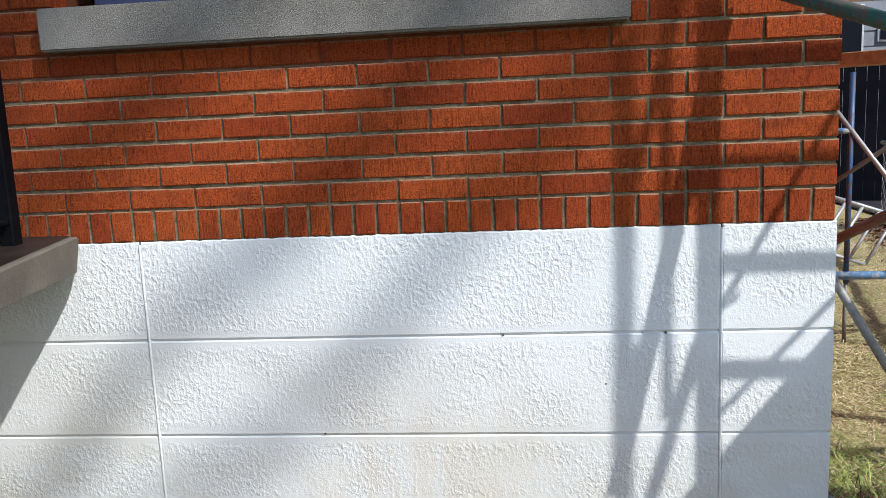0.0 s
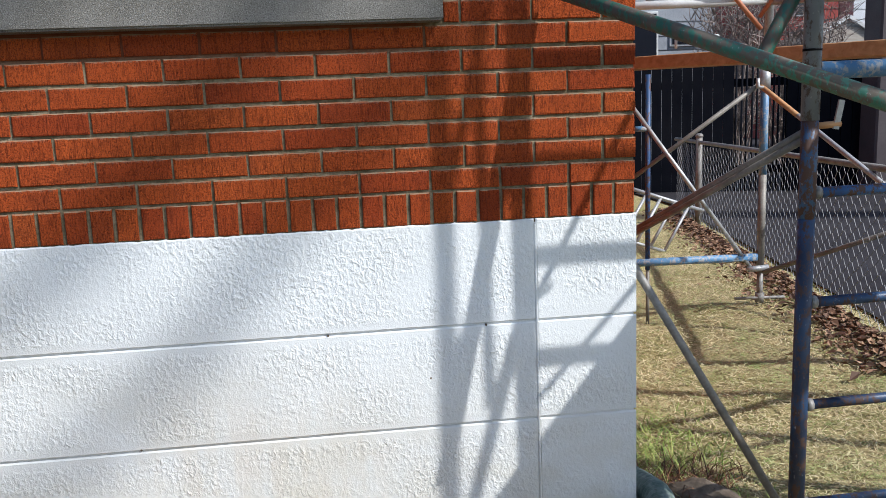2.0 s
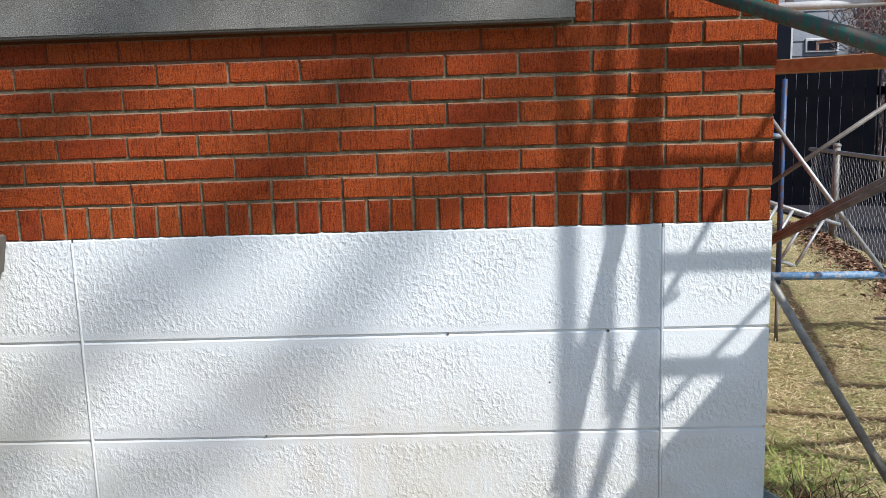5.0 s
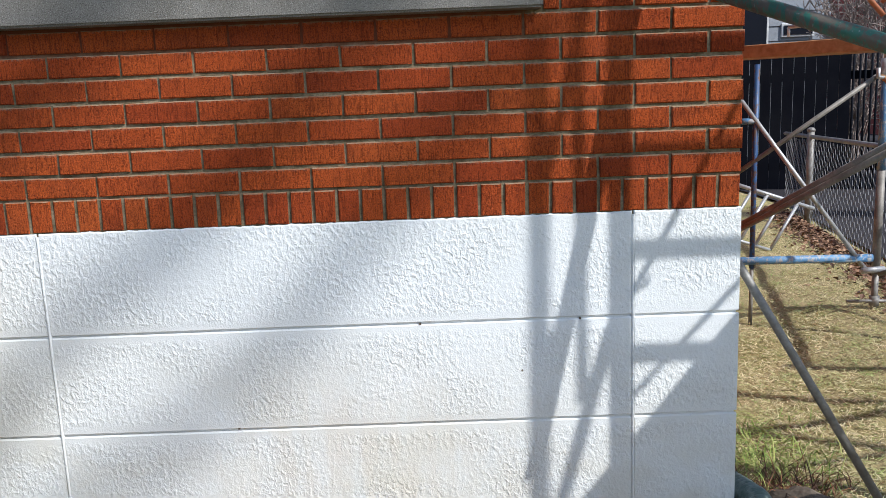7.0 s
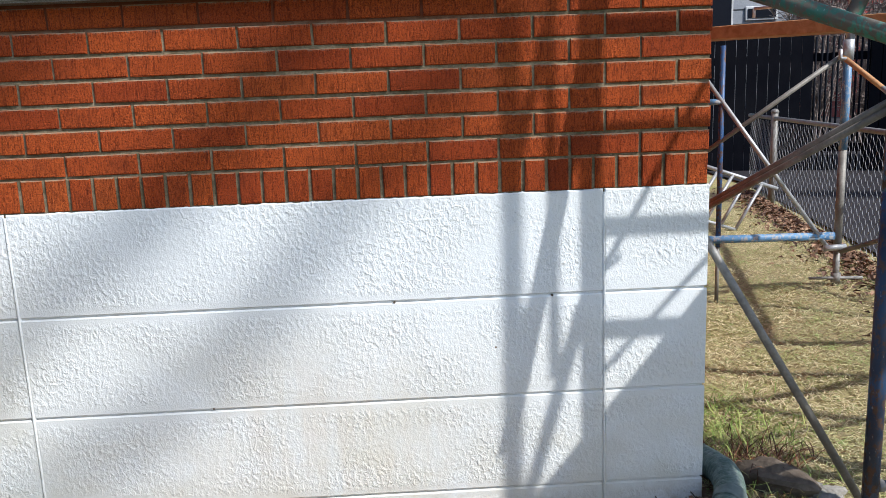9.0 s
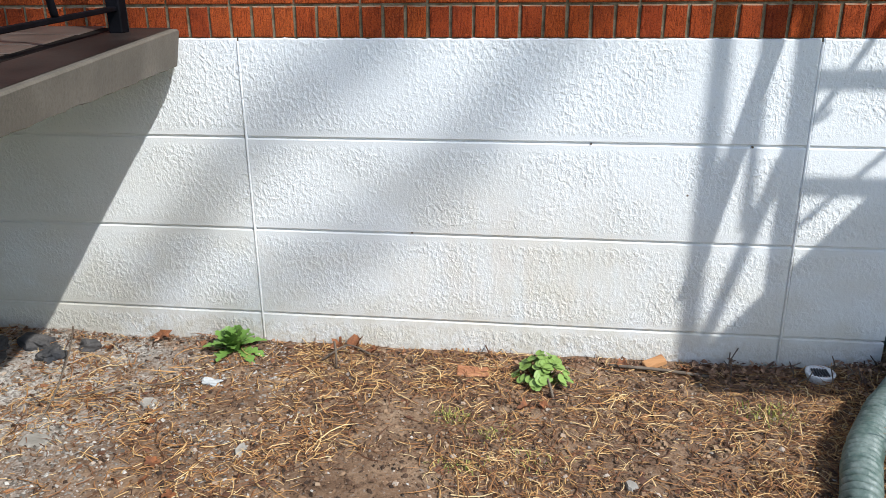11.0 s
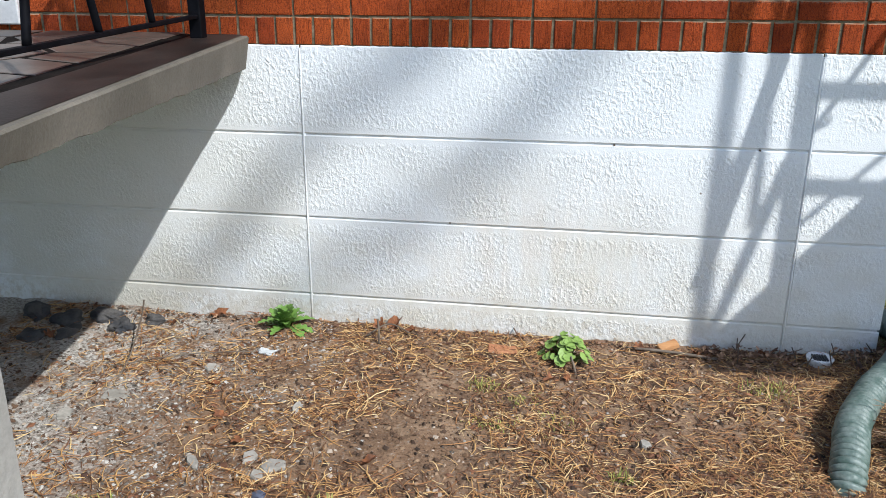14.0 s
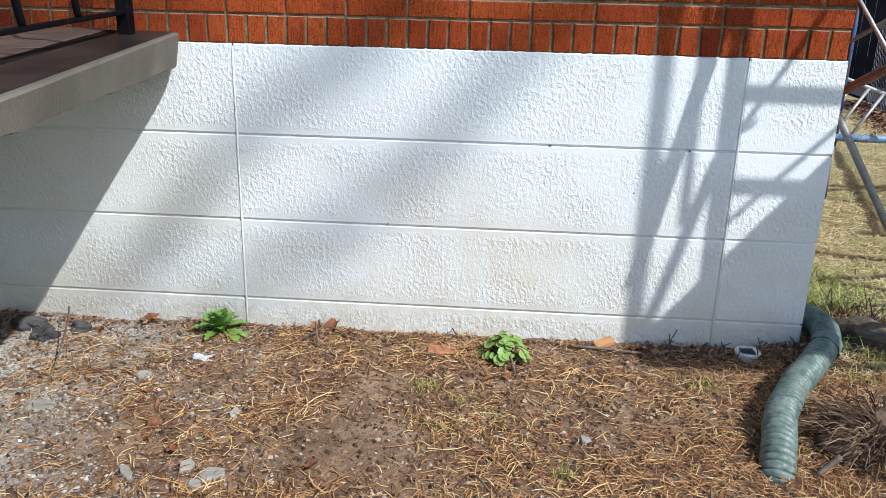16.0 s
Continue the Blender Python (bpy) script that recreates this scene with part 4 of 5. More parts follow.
# ---- the tree whose bare limbs shade the wall ----
def shade_tree():
    rnd = random.Random(8)
    S = Vector((1.2, -1.0, 1.5))
    t = thing("bare_tree", (18.0, -1.0, 0), "tall bare tree with thick grey limbs in early spring", "tree")
    trunk = smooth_line([(18.0, -1.0, -0.1), (18.05, -1.6, 6.0), (17.95, -3.2, 13.0), (17.6, -5.7, 21.5), (17.5, -6.4, 25.0)], 6)
    tube_r = [0.32 - 0.18 * k / (len(trunk) - 1) for k in range(len(trunk))]
    add(t, "trunk", tube(bmesh.new(), trunk, tube_r, 12), BARK, smooth=True)
    # each limb: where its shadow meets the wall's plane, its radius and how far off it hangs
    bands = [((2.0, 3.4), (0.5, 2.15), (-0.38, 1.25), (-0.69, 0.95), (-0.94, 0.79), (-1.2, 0.50), (-1.47, 0.12), 0.072, 10.5),
             ((2.0, 3.0), (0.7, 1.85), (0.05, 1.15), (-0.22, 0.86), (-0.45, 0.58), (-0.83, 0.30), (-1.15, 0.06), 0.060, 11.0),
             ((1.6, 3.6), (0.2, 2.4), (-0.75, 1.62), (-1.0, 1.38), (-1.2, 1.22), (-1.4, 1.1), (-1.6, 0.95), 0.072, 10.7),
             # last limb is unseen and thicker, added to darken brick beside the sill
             ((1.4, 4.2), (0.0, 3.0), (-0.98, 2.25), (-1.28, 1.80), (-1.58, 1.36), (-1.85, 1.0), (-2.2, 0.6), 0.15, 10.5)]
    for *pts, r, d in bands:
        line = [Vector((x, WALL, z)) + S * (d + 0.12 * math.sin(3 * i + r * 50)) for i, (x, z) in enumerate(pts)]
        line = smooth_line([Vector((17.6, -5.7, 21.4)), (Vector((17.6, -5.7, 21.4)) + line[0]) / 2 + Vector((0, 0.1, 0.3)), *line], 5)
        add(t, "limb", tube(bmesh.new(), line, [r * (1.45 - 0.85 * k / (len(line) - 1)) for k in range(len(line))], 8), BARK, smooth=True)
        bm = bmesh.new()
        for k in range(14):
            p = line[rnd.randrange(10, len(line))]
            q = p + Vector((rnd.uniform(-.4, .6), rnd.uniform(-.9, .3), rnd.uniform(-.1, .8)))
            tube(bm, [p, p.lerp(q, 0.5) + Vector((rnd.uniform(-.1, .1), 0, 0.05)), q], [0.012, 0.009, 0.004], 4, False)
        tagged(add(t, "crown", bm, BARK), kind="stuff")


shade_tree()


# ---- things on the soil ----
def at_ground(x, y, up=0.0):
    return Vector((x, y, level(x, y) + up))


def drain_hose():
    h = thing("drain_hose", (0.85, 2.0, 0.04), "green corrugated plastic drain hose lying on the soil", "drain hose")
    ctrl = [(0.99, 2.56, 0.05), (0.985, 2.46, 0.078), (1.000, 2.34, 0.092), (0.972, 2.215, 0.085), (0.888, 2.085, 0.072), (0.775, 1.925, 0.062), (0.692, 1.775, 0.057), (0.640, 1.635, 0.040), (0.612, 1.545, 0.005), (0.60, 1.49, -0.05)]
    line = smooth_line(ctrl, 400)
    # even steps along the hose
    even, run = [line[0]], 0.0
    for p, q in zip(line, line[1:]):
        run += (q - p).length
        if run >= 0.0018:
            even.append(q)
            run = 0.0
    rs = []
    for i in range(len(even)):
        k = i % 10
        rs.append(((0.0385, 0.0425, 0.0452, 0.0462, 0.0466, 0.0464, 0.0456, 0.0446, 0.0435, 0.0415)[k]) * (1 + 0.03 * noise.noise(Vector((i * 0.05, 0, 0)))))
    bm = tube(bmesh.new(), even, rs, 52, False)
    for v in bm.verts:
        v.co += 0.004 * noise.noise_vector(v.co * 9) + 0.0012 * noise.noise_vector(v.co * 45)
    add(h, "hose", bm, HOSE)
    i = 190
    add(h, "coupling_band", tube(bmesh.new(), even[i:i + 26], 0.0495, 32, False), make_plain("grey_green_band", (0.13, 0.165, 0.145), (0.19, 0.22, 0.20), 30, 0.5, 0.0, 80), smooth=True)


drain_hose()


def light_puck():
    p = thing("plastic_dish", at_ground(0.725, 2.235), "small clear white ribbed plastic dish on the soil", "dish")
    c = at_ground(0.725, 2.235, 0.012)
    CLEAR = make_plain("clear_plastic", (0.74, 0.74, 0.72), (0.84, 0.84, 0.82), 40, 0.25, 0.0, 80, spec=0.6)
    bm = bmesh.new()
    prof = [(0.032, -0.016), (0.041, 0.004), (0.044, 0.013), (0.040, 0.017), (0.033, 0.010), (0.0, 0.002)]
    rings = [[bm.verts.new((c.x + r * math.cos(a), c.y + r * math.sin(a), c.z + z)) for a in (2 * math.pi * k / 28 for k in range(28))] for r, z in prof[:-1]]
    for A, B in zip(rings, rings[1:]):
        for k in range(28):
            bm.faces.new((A[k], A[(k + 1) % 28], B[(k + 1) % 28], B[k]))
    bm.faces.new(rings[-1])
    add(p, "bowl", bm, CLEAR, smooth=True)
    for k in range(6):
        x = c.x - 0.02 + 0.008 * k
        add(p, "rib", box(bmesh.new(), (x - 0.0022, c.y - 0.022, c.z + 0.008), (x + 0.0022, c.y + 0.022, c.z + 0.015)), ROCK, "dark rib")


light_puck()


def wood_chip(at, size, turn, mat, name, label, category):
    bm = box(bmesh.new(), tuple(-s / 2 for s in size), tuple(s / 2 for s in size), 0.003)
    bmesh.ops.subdivide_edges(bm, edges=bm.edges[:], cuts=2)
    for v in bm.verts:
        v.co += 0.004 * noise.noise_vector(v.co * 30 + at)
    ob = part(name, bm, mat)
    ob.matrix_basis = Matrix.Translation(at) @ pose(0, 0, 0, *turn)
    return tagged(ob, label, category)


CHIP = make_wood("fresh_wood", (0.30, 0.13, 0.05), (0.50, 0.26, 0.11))
TERRA = make_plain("brick_shard", (0.36, 0.15, 0.07), (0.42, 0.20, 0.10), 20, 0.9, 0.002, 120)
wood_chip(at_ground(0.24, 2.262, 0.022), (0.070, 0.032, 0.018), (14, -14, 22), CHIP, "wood_chip", "orange-brown wood offcut lying against the wall base", "wood chip")
wood_chip(at_ground(-0.32, 2.15, 0.004), (0.10, 0.055, 0.012), (2, 3, 8), TERRA, "brick_shard", "flat orange brick shard pressed into wet soil", "shard")


def leafy(name, at, label, leaves, size, round_leaf, seed, mat=LEAFGREEN, rise=(15, 70)):
    """A low rosette of real leaf blades on short stalks."""
    rnd = random.Random(seed)
    t = thing(name, at, label, "plant")
    for i in range(leaves):
        a = rnd.uniform(0, 6.28)
        up = radians(rnd.uniform(*rise))
        ln = size * rnd.uniform(0.6, 1.0)
        d = Vector((math.cos(a) * math.cos(up), math.sin(a) * math.cos(up), math.sin(up)))
        side = Vector((-math.sin(a), math.cos(a), 0))
        root = Vector(at) + Vector((rnd.uniform(-.012, .012), rnd.uniform(-.012, .012), 0))
        bm = bmesh.new()
        n = 14
        rows = []
        for k in range(n + 1):
            s = k / n
            p = root + d * (ln * s) + Vector((0, 0, -0.35 * ln * s * s * (0.5 if round_leaf else 1)))
            if round_leaf:
                w = 0.0018 if s < 0.55 else ln * 0.21 * math.sqrt(max(0.0, 1 - ((s - 0.78) / 0.24) ** 2)) + 0.002
            else:
                w = ln * 0.155 * math.sin(math.pi * min(1, s ** 1.3 * 0.93 + 0.05)) ** 0.8 * (1.0 if k % 3 else 0.45) + 0.002
            fold = Vector((0, 0, w * 0.35))
            rows.append([bm.verts.new(p - side * w + fold), bm.verts.new(p), bm.verts.new(p + side * w + fold)])
        for A, B in zip(rows, rows[1:]):
            bm.faces.new((A[0], A[1], B[1], B[0]))
            bm.faces.new((A[1], A[2], B[2], B[1]))
        add(t, "leaf", bm, mat, smooth=True)


leafy("thistle_plant", at_ground(-1.115, 2.205), "bright green toothed weed growing at the wall base", 52, 0.128, False, 1, rise=(12, 88))


def mallow(at, seed):
    """A dome of small round leaves, each flat on an upright stalk."""
    rnd = random.Random(seed)
    t = thing("mallow_plant", at, "bright green round-leaved weed growing from bare soil", "plant")
    for i in range(80):
        a, q = rnd.uniform(0, 6.28), rnd.random() ** 0.6
        rr = 0.082 * q
        tip = Vector(at) + Vector((rr * math.cos(a), rr * math.sin(a), 0.018 + 0.075 * (1 - q * q) * rnd.uniform(0.6, 1.0)))
        bm = bmesh.new()
        tube(bm, [Vector(at) + Vector((rr * 0.3 * math.cos(a), rr * 0.3 * math.sin(a), 0)), tip], 0.0011, 4, False)
        nrm = Vector((math.cos(a) * q * 0.9 + rnd.uniform(-.35, .35), math.sin(a) * q * 0.9 + rnd.uniform(-.35, .35), 1)).normalized()
        u = nrm.orthogonal().normalized()
        w = nrm.cross(u)
        size = rnd.uniform(0.011, 0.021)
        c = bm.verts.new(tip)
        ring = []
        for k in range(10):
            g = 2 * math.pi * k / 10
            m = size * (1 + 0.05 * math.cos(5 * g)) * (0.35 if k == 0 else 1)
            ring.append(bm.verts.new(tip + u * math.cos(g) * m + w * math.sin(g) * m + nrm * size * (0.22 + 0.1 * math.cos(3 * g))))
        for k in range(10):
            bm.faces.new((c, ring[k], ring[(k + 1) % 10]))
        add(t, "leaf", bm, MALLOWGREEN, smooth=True)


mallow(at_ground(-0.105, 2.14), 2)
leafy("rosette_plant", at_ground(0.57, 1.33), "olive green low weed rosette in the dry grass", 34, 0.075, False, 3, make_blades("olive_leaf", [(0.0, (0.09, 0.13, 0.02)), (1.0, (0.24, 0.28, 0.05))]), (5, 50))


def tuft(at, n, height, seed, mat, label, spread=0.04):
    rnd = random.Random(seed)
    bm = bmesh.new()
    for i in range(n):
        p = Vector(at) + Vector((rnd.gauss(0, spread), rnd.gauss(0, spread * 0.6), -0.004))
        q = p + Vector((rnd.uniform(-.6, .6), rnd.uniform(-.6, .4), rnd.uniform(0.2, 1))) * height
        m = p.lerp(q, 0.55) + Vector((0, 0, 0.25 * height))
        s = Vector((rnd.uniform(-1, 1), rnd.uniform(-1, 1), 0)).normalized() * 0.0016
        v = [bm.verts.new(x) for x in (p - s, p + s, m + s * 0.8, m - s * 0.8)]
        bm.faces.new(v)
        bm.faces.new((v[3], v[2], bm.verts.new(q)))
    ob = part("grass_tuft", bm, mat)
    tagged(ob, label, "grass", kind="stuff")


for i, (x, y, n, h, sp) in enumerate(((-0.22, 1.235, 60, 0.06, 0.015), (-0.64, 1.19, 90, 0.06, 0.03), (-0.357, 1.898, 90, 0.030, 0.032), (-0.229, 1.822, 70, 0.028, 0.035), (-0.301, 1.665, 60, 0.028, 0.035), (-0.10, 1.72, 40, 0.025, 0.05), (0.528, 2.005, 110, 0.036, 0.05), (0.1, 1.25, 110, 0.04, 0.07), (0.33, 1.22, 130, 0.042, 0.07), (0.6, 1.2, 110, 0.04, 0.06), (0.05, 1.46, 50, 0.04, 0.02), (-1.2, 1.12, 50, 0.04, 0.04), (1.15, 2.2, 60, 0.07, 0.05), (1.05, 2.08, 35, 0.06, 0.04))):
    tuft(at_ground(x, y), n, h, 40 + i, TUFT, "short yellow-green grass tuft in the soil", sp)


def stone(x, y, size, seed, mat, label, name="stone", sub=2):
    ob = part(name, lump(bmesh.new(), (0, 0, 0), size, seed, sub, 0.3), mat)
    ob.location = at_ground(x, y, size[2] * 0.45)
    ob.rotation_euler = (0, 0, seed * 1.7)
    tagged(ob, label, "stone")


def flat_stone(x, y, rx, ry, seed, label):
    """A broken flake of stone with a few straight edges."""
    rnd = random.Random(seed)
    bm = bmesh.new()
    n = rnd.choice((5, 6, 7))
    angles = sorted(2 * math.pi * (k + rnd.uniform(-0.3, 0.3)) / n for k in range(n))
    rims = []
    for k, z in ((0.94, -0.010), (1.0, 0.004), (0.86, 0.0095)):
        rims.append([bm.verts.new((rx * k * math.cos(a), ry * k * math.sin(a), z + 0.004 * math.sin(a + seed))) for a in angles])
    for A, B in zip(rims, rims[1:]):
        for k in range(n):
            bm.faces.new((A[k], A[(k + 1) % n], B[(k + 1) % n], B[k]))
    bm.faces.new(rims[-1])
    ob = part("stone", bm, PALEROCK)
    ob.location = at_ground(x, y, 0.003)
    ob.rotation_euler = (rnd.uniform(-0.12, 0.12), rnd.uniform(-0.12, 0.12), seed * 1.1)
    tagged(ob, label, "stone")


for i, (x, y, rx, ry) in enumerate(((-0.842, 1.362, 0.036, 0.030), (-0.919, 1.388, 0.026, 0.020), (-1.049, 1.331, 0.032, 0.014), (-1.445, 1.626, 0.044, 0.028), (-0.883, 1.66, 0.030, 0.013), (-0.868, 1.315, 0.020, 0.018), (-1.244, 1.865, 0.024, 0.018), (-1.52, 1.49, 0.03, 0.02), (0.12, 1.62, 0.018, 0.015))):
    flat_stone(x, y, rx, ry, i + 3, "pale angular flake of stone half sunk in soil")
for i, (x, y, s) in enumerate(((-1.80, 2.17, (0.07, 0.045, 0.035)), (-1.70, 2.10, (0.05, 0.04, 0.025)), (-1.93, 2.12, (0.06, 0.05, 0.03)), (-1.86, 2.02, (0.06, 0.04, 0.02)), (-1.62, 2.19, (0.04, 0.03, 0.025)), (-2.08, 2.15, (0.07, 0.05, 0.04)), (-1.98, 1.98, (0.05, 0.04, 0.025)))):
    stone(x, y, tuple(0.9 * v for v in s), i + 11, ROCK, "dark broken rock under the porch edge", "rock", 3)
stone(1.16, 2.33, (0.11, 0.055, 0.06), 31, BARK, "dark lump of rotten wood behind the drain hose", "rotten_log", 3)
stone(1.27, 2.25, (0.07, 0.05, 0.03), 33, PALEROCK, "rounded grey stone beside the drain hose", "stone", 3)
stone(-0.83, 1.235, (0.022, 0.016, 0.012), 35, make_plain("blue_grey_shard", (0.06, 0.07, 0.11), (0.10, 0.11, 0.15), 30, 0.5, 0.001, 90), "small dark blue-grey shard", "shard")
wrap = part("wrapper", lump(bmesh.new(), (0, 0, 0), (0.035, 0.018, 0.010), 6, 3, 0.5), make_plain("crumpled_paper", (0.45, 0.47, 0.47), (0.58, 0.58, 0.56), 40, 0.6, 0.002, 60))
wrap.location = at_ground(-1.10, 1.985, 0.006)
tagged(wrap, "crumpled pale scrap of paper on the soil", "litter")


def stump():
    """A clump of dead fibrous roots beside the hose."""
    rnd = random.Random(21)
    t = thing("dead_root_clump", at_ground(0.93, 1.69), "dead brown fibrous root clump pulled from the soil", "roots")
    c = at_ground(0.93, 1.69)
    add(t, "core", lump(bmesh.new(), c + Vector((0, 0, 0.02)), (0.125, 0.11, 0.065), 4, 4, 0.35), make_plain("dead_root", (0.055, 0.034, 0.022), (0.19, 0.125, 0.08), 25, 0.95, 0.006, 70))
    bm = bmesh.new()
    for i in range(900):
        a, r = rnd.uniform(0, 6.28), rnd.uniform(0.02, 0.15)
        p = c + Vector((math.cos(a) * r, math.sin(a) * r, rnd.uniform(0.0, 0.10)))
        q = p + Vector((math.cos(a) * 0.07 + rnd.uniform(-.04, .04), math.sin(a) * 0.05 + rnd.uniform(-.04, .04), rnd.uniform(-0.05, 0.05)))
        tube(bm, [p, p.lerp(q, 0.5) + Vector((0, 0, 0.012)), q], [0.0018, 0.0015, 0.0008], 3, False)
    tagged(add(t, "fibre", bm, ROOTS), kind="stuff")


stump()
for x, z in ((0.468, 0.698), (0.012, 0.699), (-0.53, 0.405), (0.30, 0.55)):
    under(part("nail", tube(bmesh.new(), [(x, WALL - 0.003, z), (x, WALL + 0.004, z)], 0.0032, 8), BARK), found)


def dry_leaf(x, y, size, seed, up=0.006):
    rnd = random.Random(seed)
    bm = bmesh.new()
    n = 22
    c = bm.verts.new((0, 0, 0.12 * size))
    fold, off = rnd.uniform(0.2, 0.7), Vector((seed, 0, 0))
    rings = []
    for f in (0.45, 1.0):
        ring = []
        for k in range(n):
            a = 2 * math.pi * k / n
            r = f * size * (0.55 + 0.45 * abs(math.cos(2.5 * a))) * (rnd.uniform(0.72, 1.08) if f == 1 else 1)
            q = Vector((r * math.cos(a), r * 0.7 * math.sin(a), 0))
            q.z = fold * abs(q.y) + 0.45 * size * f * noise.noise(q * (1.6 / size) + off) + (rnd.uniform(0, 0.15) * size if f == 1 else 0)
            ring.append(bm.verts.new(q))
        rings.append(ring)
    for k in range(n):
        bm.faces.new((c, rings[0][k], rings[0][(k + 1) % n]))
        bm.faces.new((rings[0][k], rings[1][k], rings[1][(k + 1) % n], rings[0][(k + 1) % n]))
    ob = part("dead_leaf", bm, CRISP, smooth=True)
    ob.matrix_basis = Matrix.Translation(at_ground(x, y, up)) @ pose(0, 0, 0, rnd.uniform(-30, 30), rnd.uniform(-30, 30), rnd.uniform(0, 360))
    tagged(ob, "curled orange-brown dead leaf on the ground", "leaf", group="dead leaves on the soil")


for i, (x, y, s) in enumerate(((-1.19, 1.765, 0.032), (-1.09, 1.575, 0.03), (-1.07, 1.50, 0.022), (-0.15, 1.955, 0.03), (-0.10, 1.97, 0.022), (-0.72, 2.28, 0.045), (-0.78, 2.26, 0.04), (-0.66, 2.25, 0.035), (-1.40, 2.27, 0.04), (-1.92, 2.0, 0.03), (-0.98, 1.45, 0.025), (0.87, 1.78, 0.035), (0.83, 1.74, 0.03), (1.06, 2.48, 0.04), (1.12, 2.55, 0.04), (-0.6, 1.42, 0.03), (0.14, 2.26, 0.03), (0.34, 2.25, 0.03), (0.55, 2.27, 0.03), (-0.3, 1.30, 0.022), (-1.55, 2.2, 0.03), (0.75, 1.45, 0.025))):
    dry_leaf(x, y, s, 100 + i, 0.012 if s > 0.035 else 0.006)


def stick(pts, r, label="thin dark twig standing in the soil"):
    pts = [at_ground(x, y, z) for x, y, z in pts]
    ob = part("twig", tube(bmesh.new(), smooth_line(pts, 5), r, 6), BARK, smooth=True)
    tagged(ob, label, "twig", group="twigs on the soil")


stick([(-1.50, 1.72, 0.0), (-1.53, 1.86, 0.03), (-1.56, 2.0, 0.10), (-1.57, 2.05, 0.15)], 0.0028)
stick([(-1.56, 1.82, 0.01), (-1.35, 1.90, 0.03), (-1.13, 1.96, 0.02)], 0.0022, "long thin brown twig lying on the soil")
stick([(-0.75, 2.13, 0.0), (-0.75, 2.135, 0.05), (-0.755, 2.14, 0.09)], 0.004)
stick([(-0.66, 2.22, 0.01), (-0.73, 2.2, 0.05), (-0.80, 2.15, 0.02)], 0.003)
stick([(-0.19, 1.44, 0.0), (-0.17, 1.40, 0.02), (-0.14, 1.36, 0.005)], 0.003)
stick([(-0.07, 2.02, 0.0), (-0.08, 2.04, 0.03), (-0.09, 2.08, 0.04)], 0.0035)
stick([(0.40, 1.36, 0.0), (0.41, 1.42, 0.02)], 0.003)
stick([(0.706, 1.526, 0.01), (0.765, 1.544, 0.06)], 0.008, "pale broken root sticking out of the dead clump")
stick([(0.10, 2.255, 0.008), (0.24, 2.235, 0.014), (0.40, 2.225, 0.010)], 0.0055, "dark stick lying along the wall base")
rnd = random.Random(77)
for k in range(16):
    x = rnd.uniform(0.42, 0.90)
    y = rnd.uniform(2.18, 2.29)
    stick([(x, y, 0.0), (x + rnd.uniform(-.01, .01), y, 0.02), (x + rnd.uniform(-.02, .02), y, rnd.uniform(0.03, 0.075))], 0.0019)


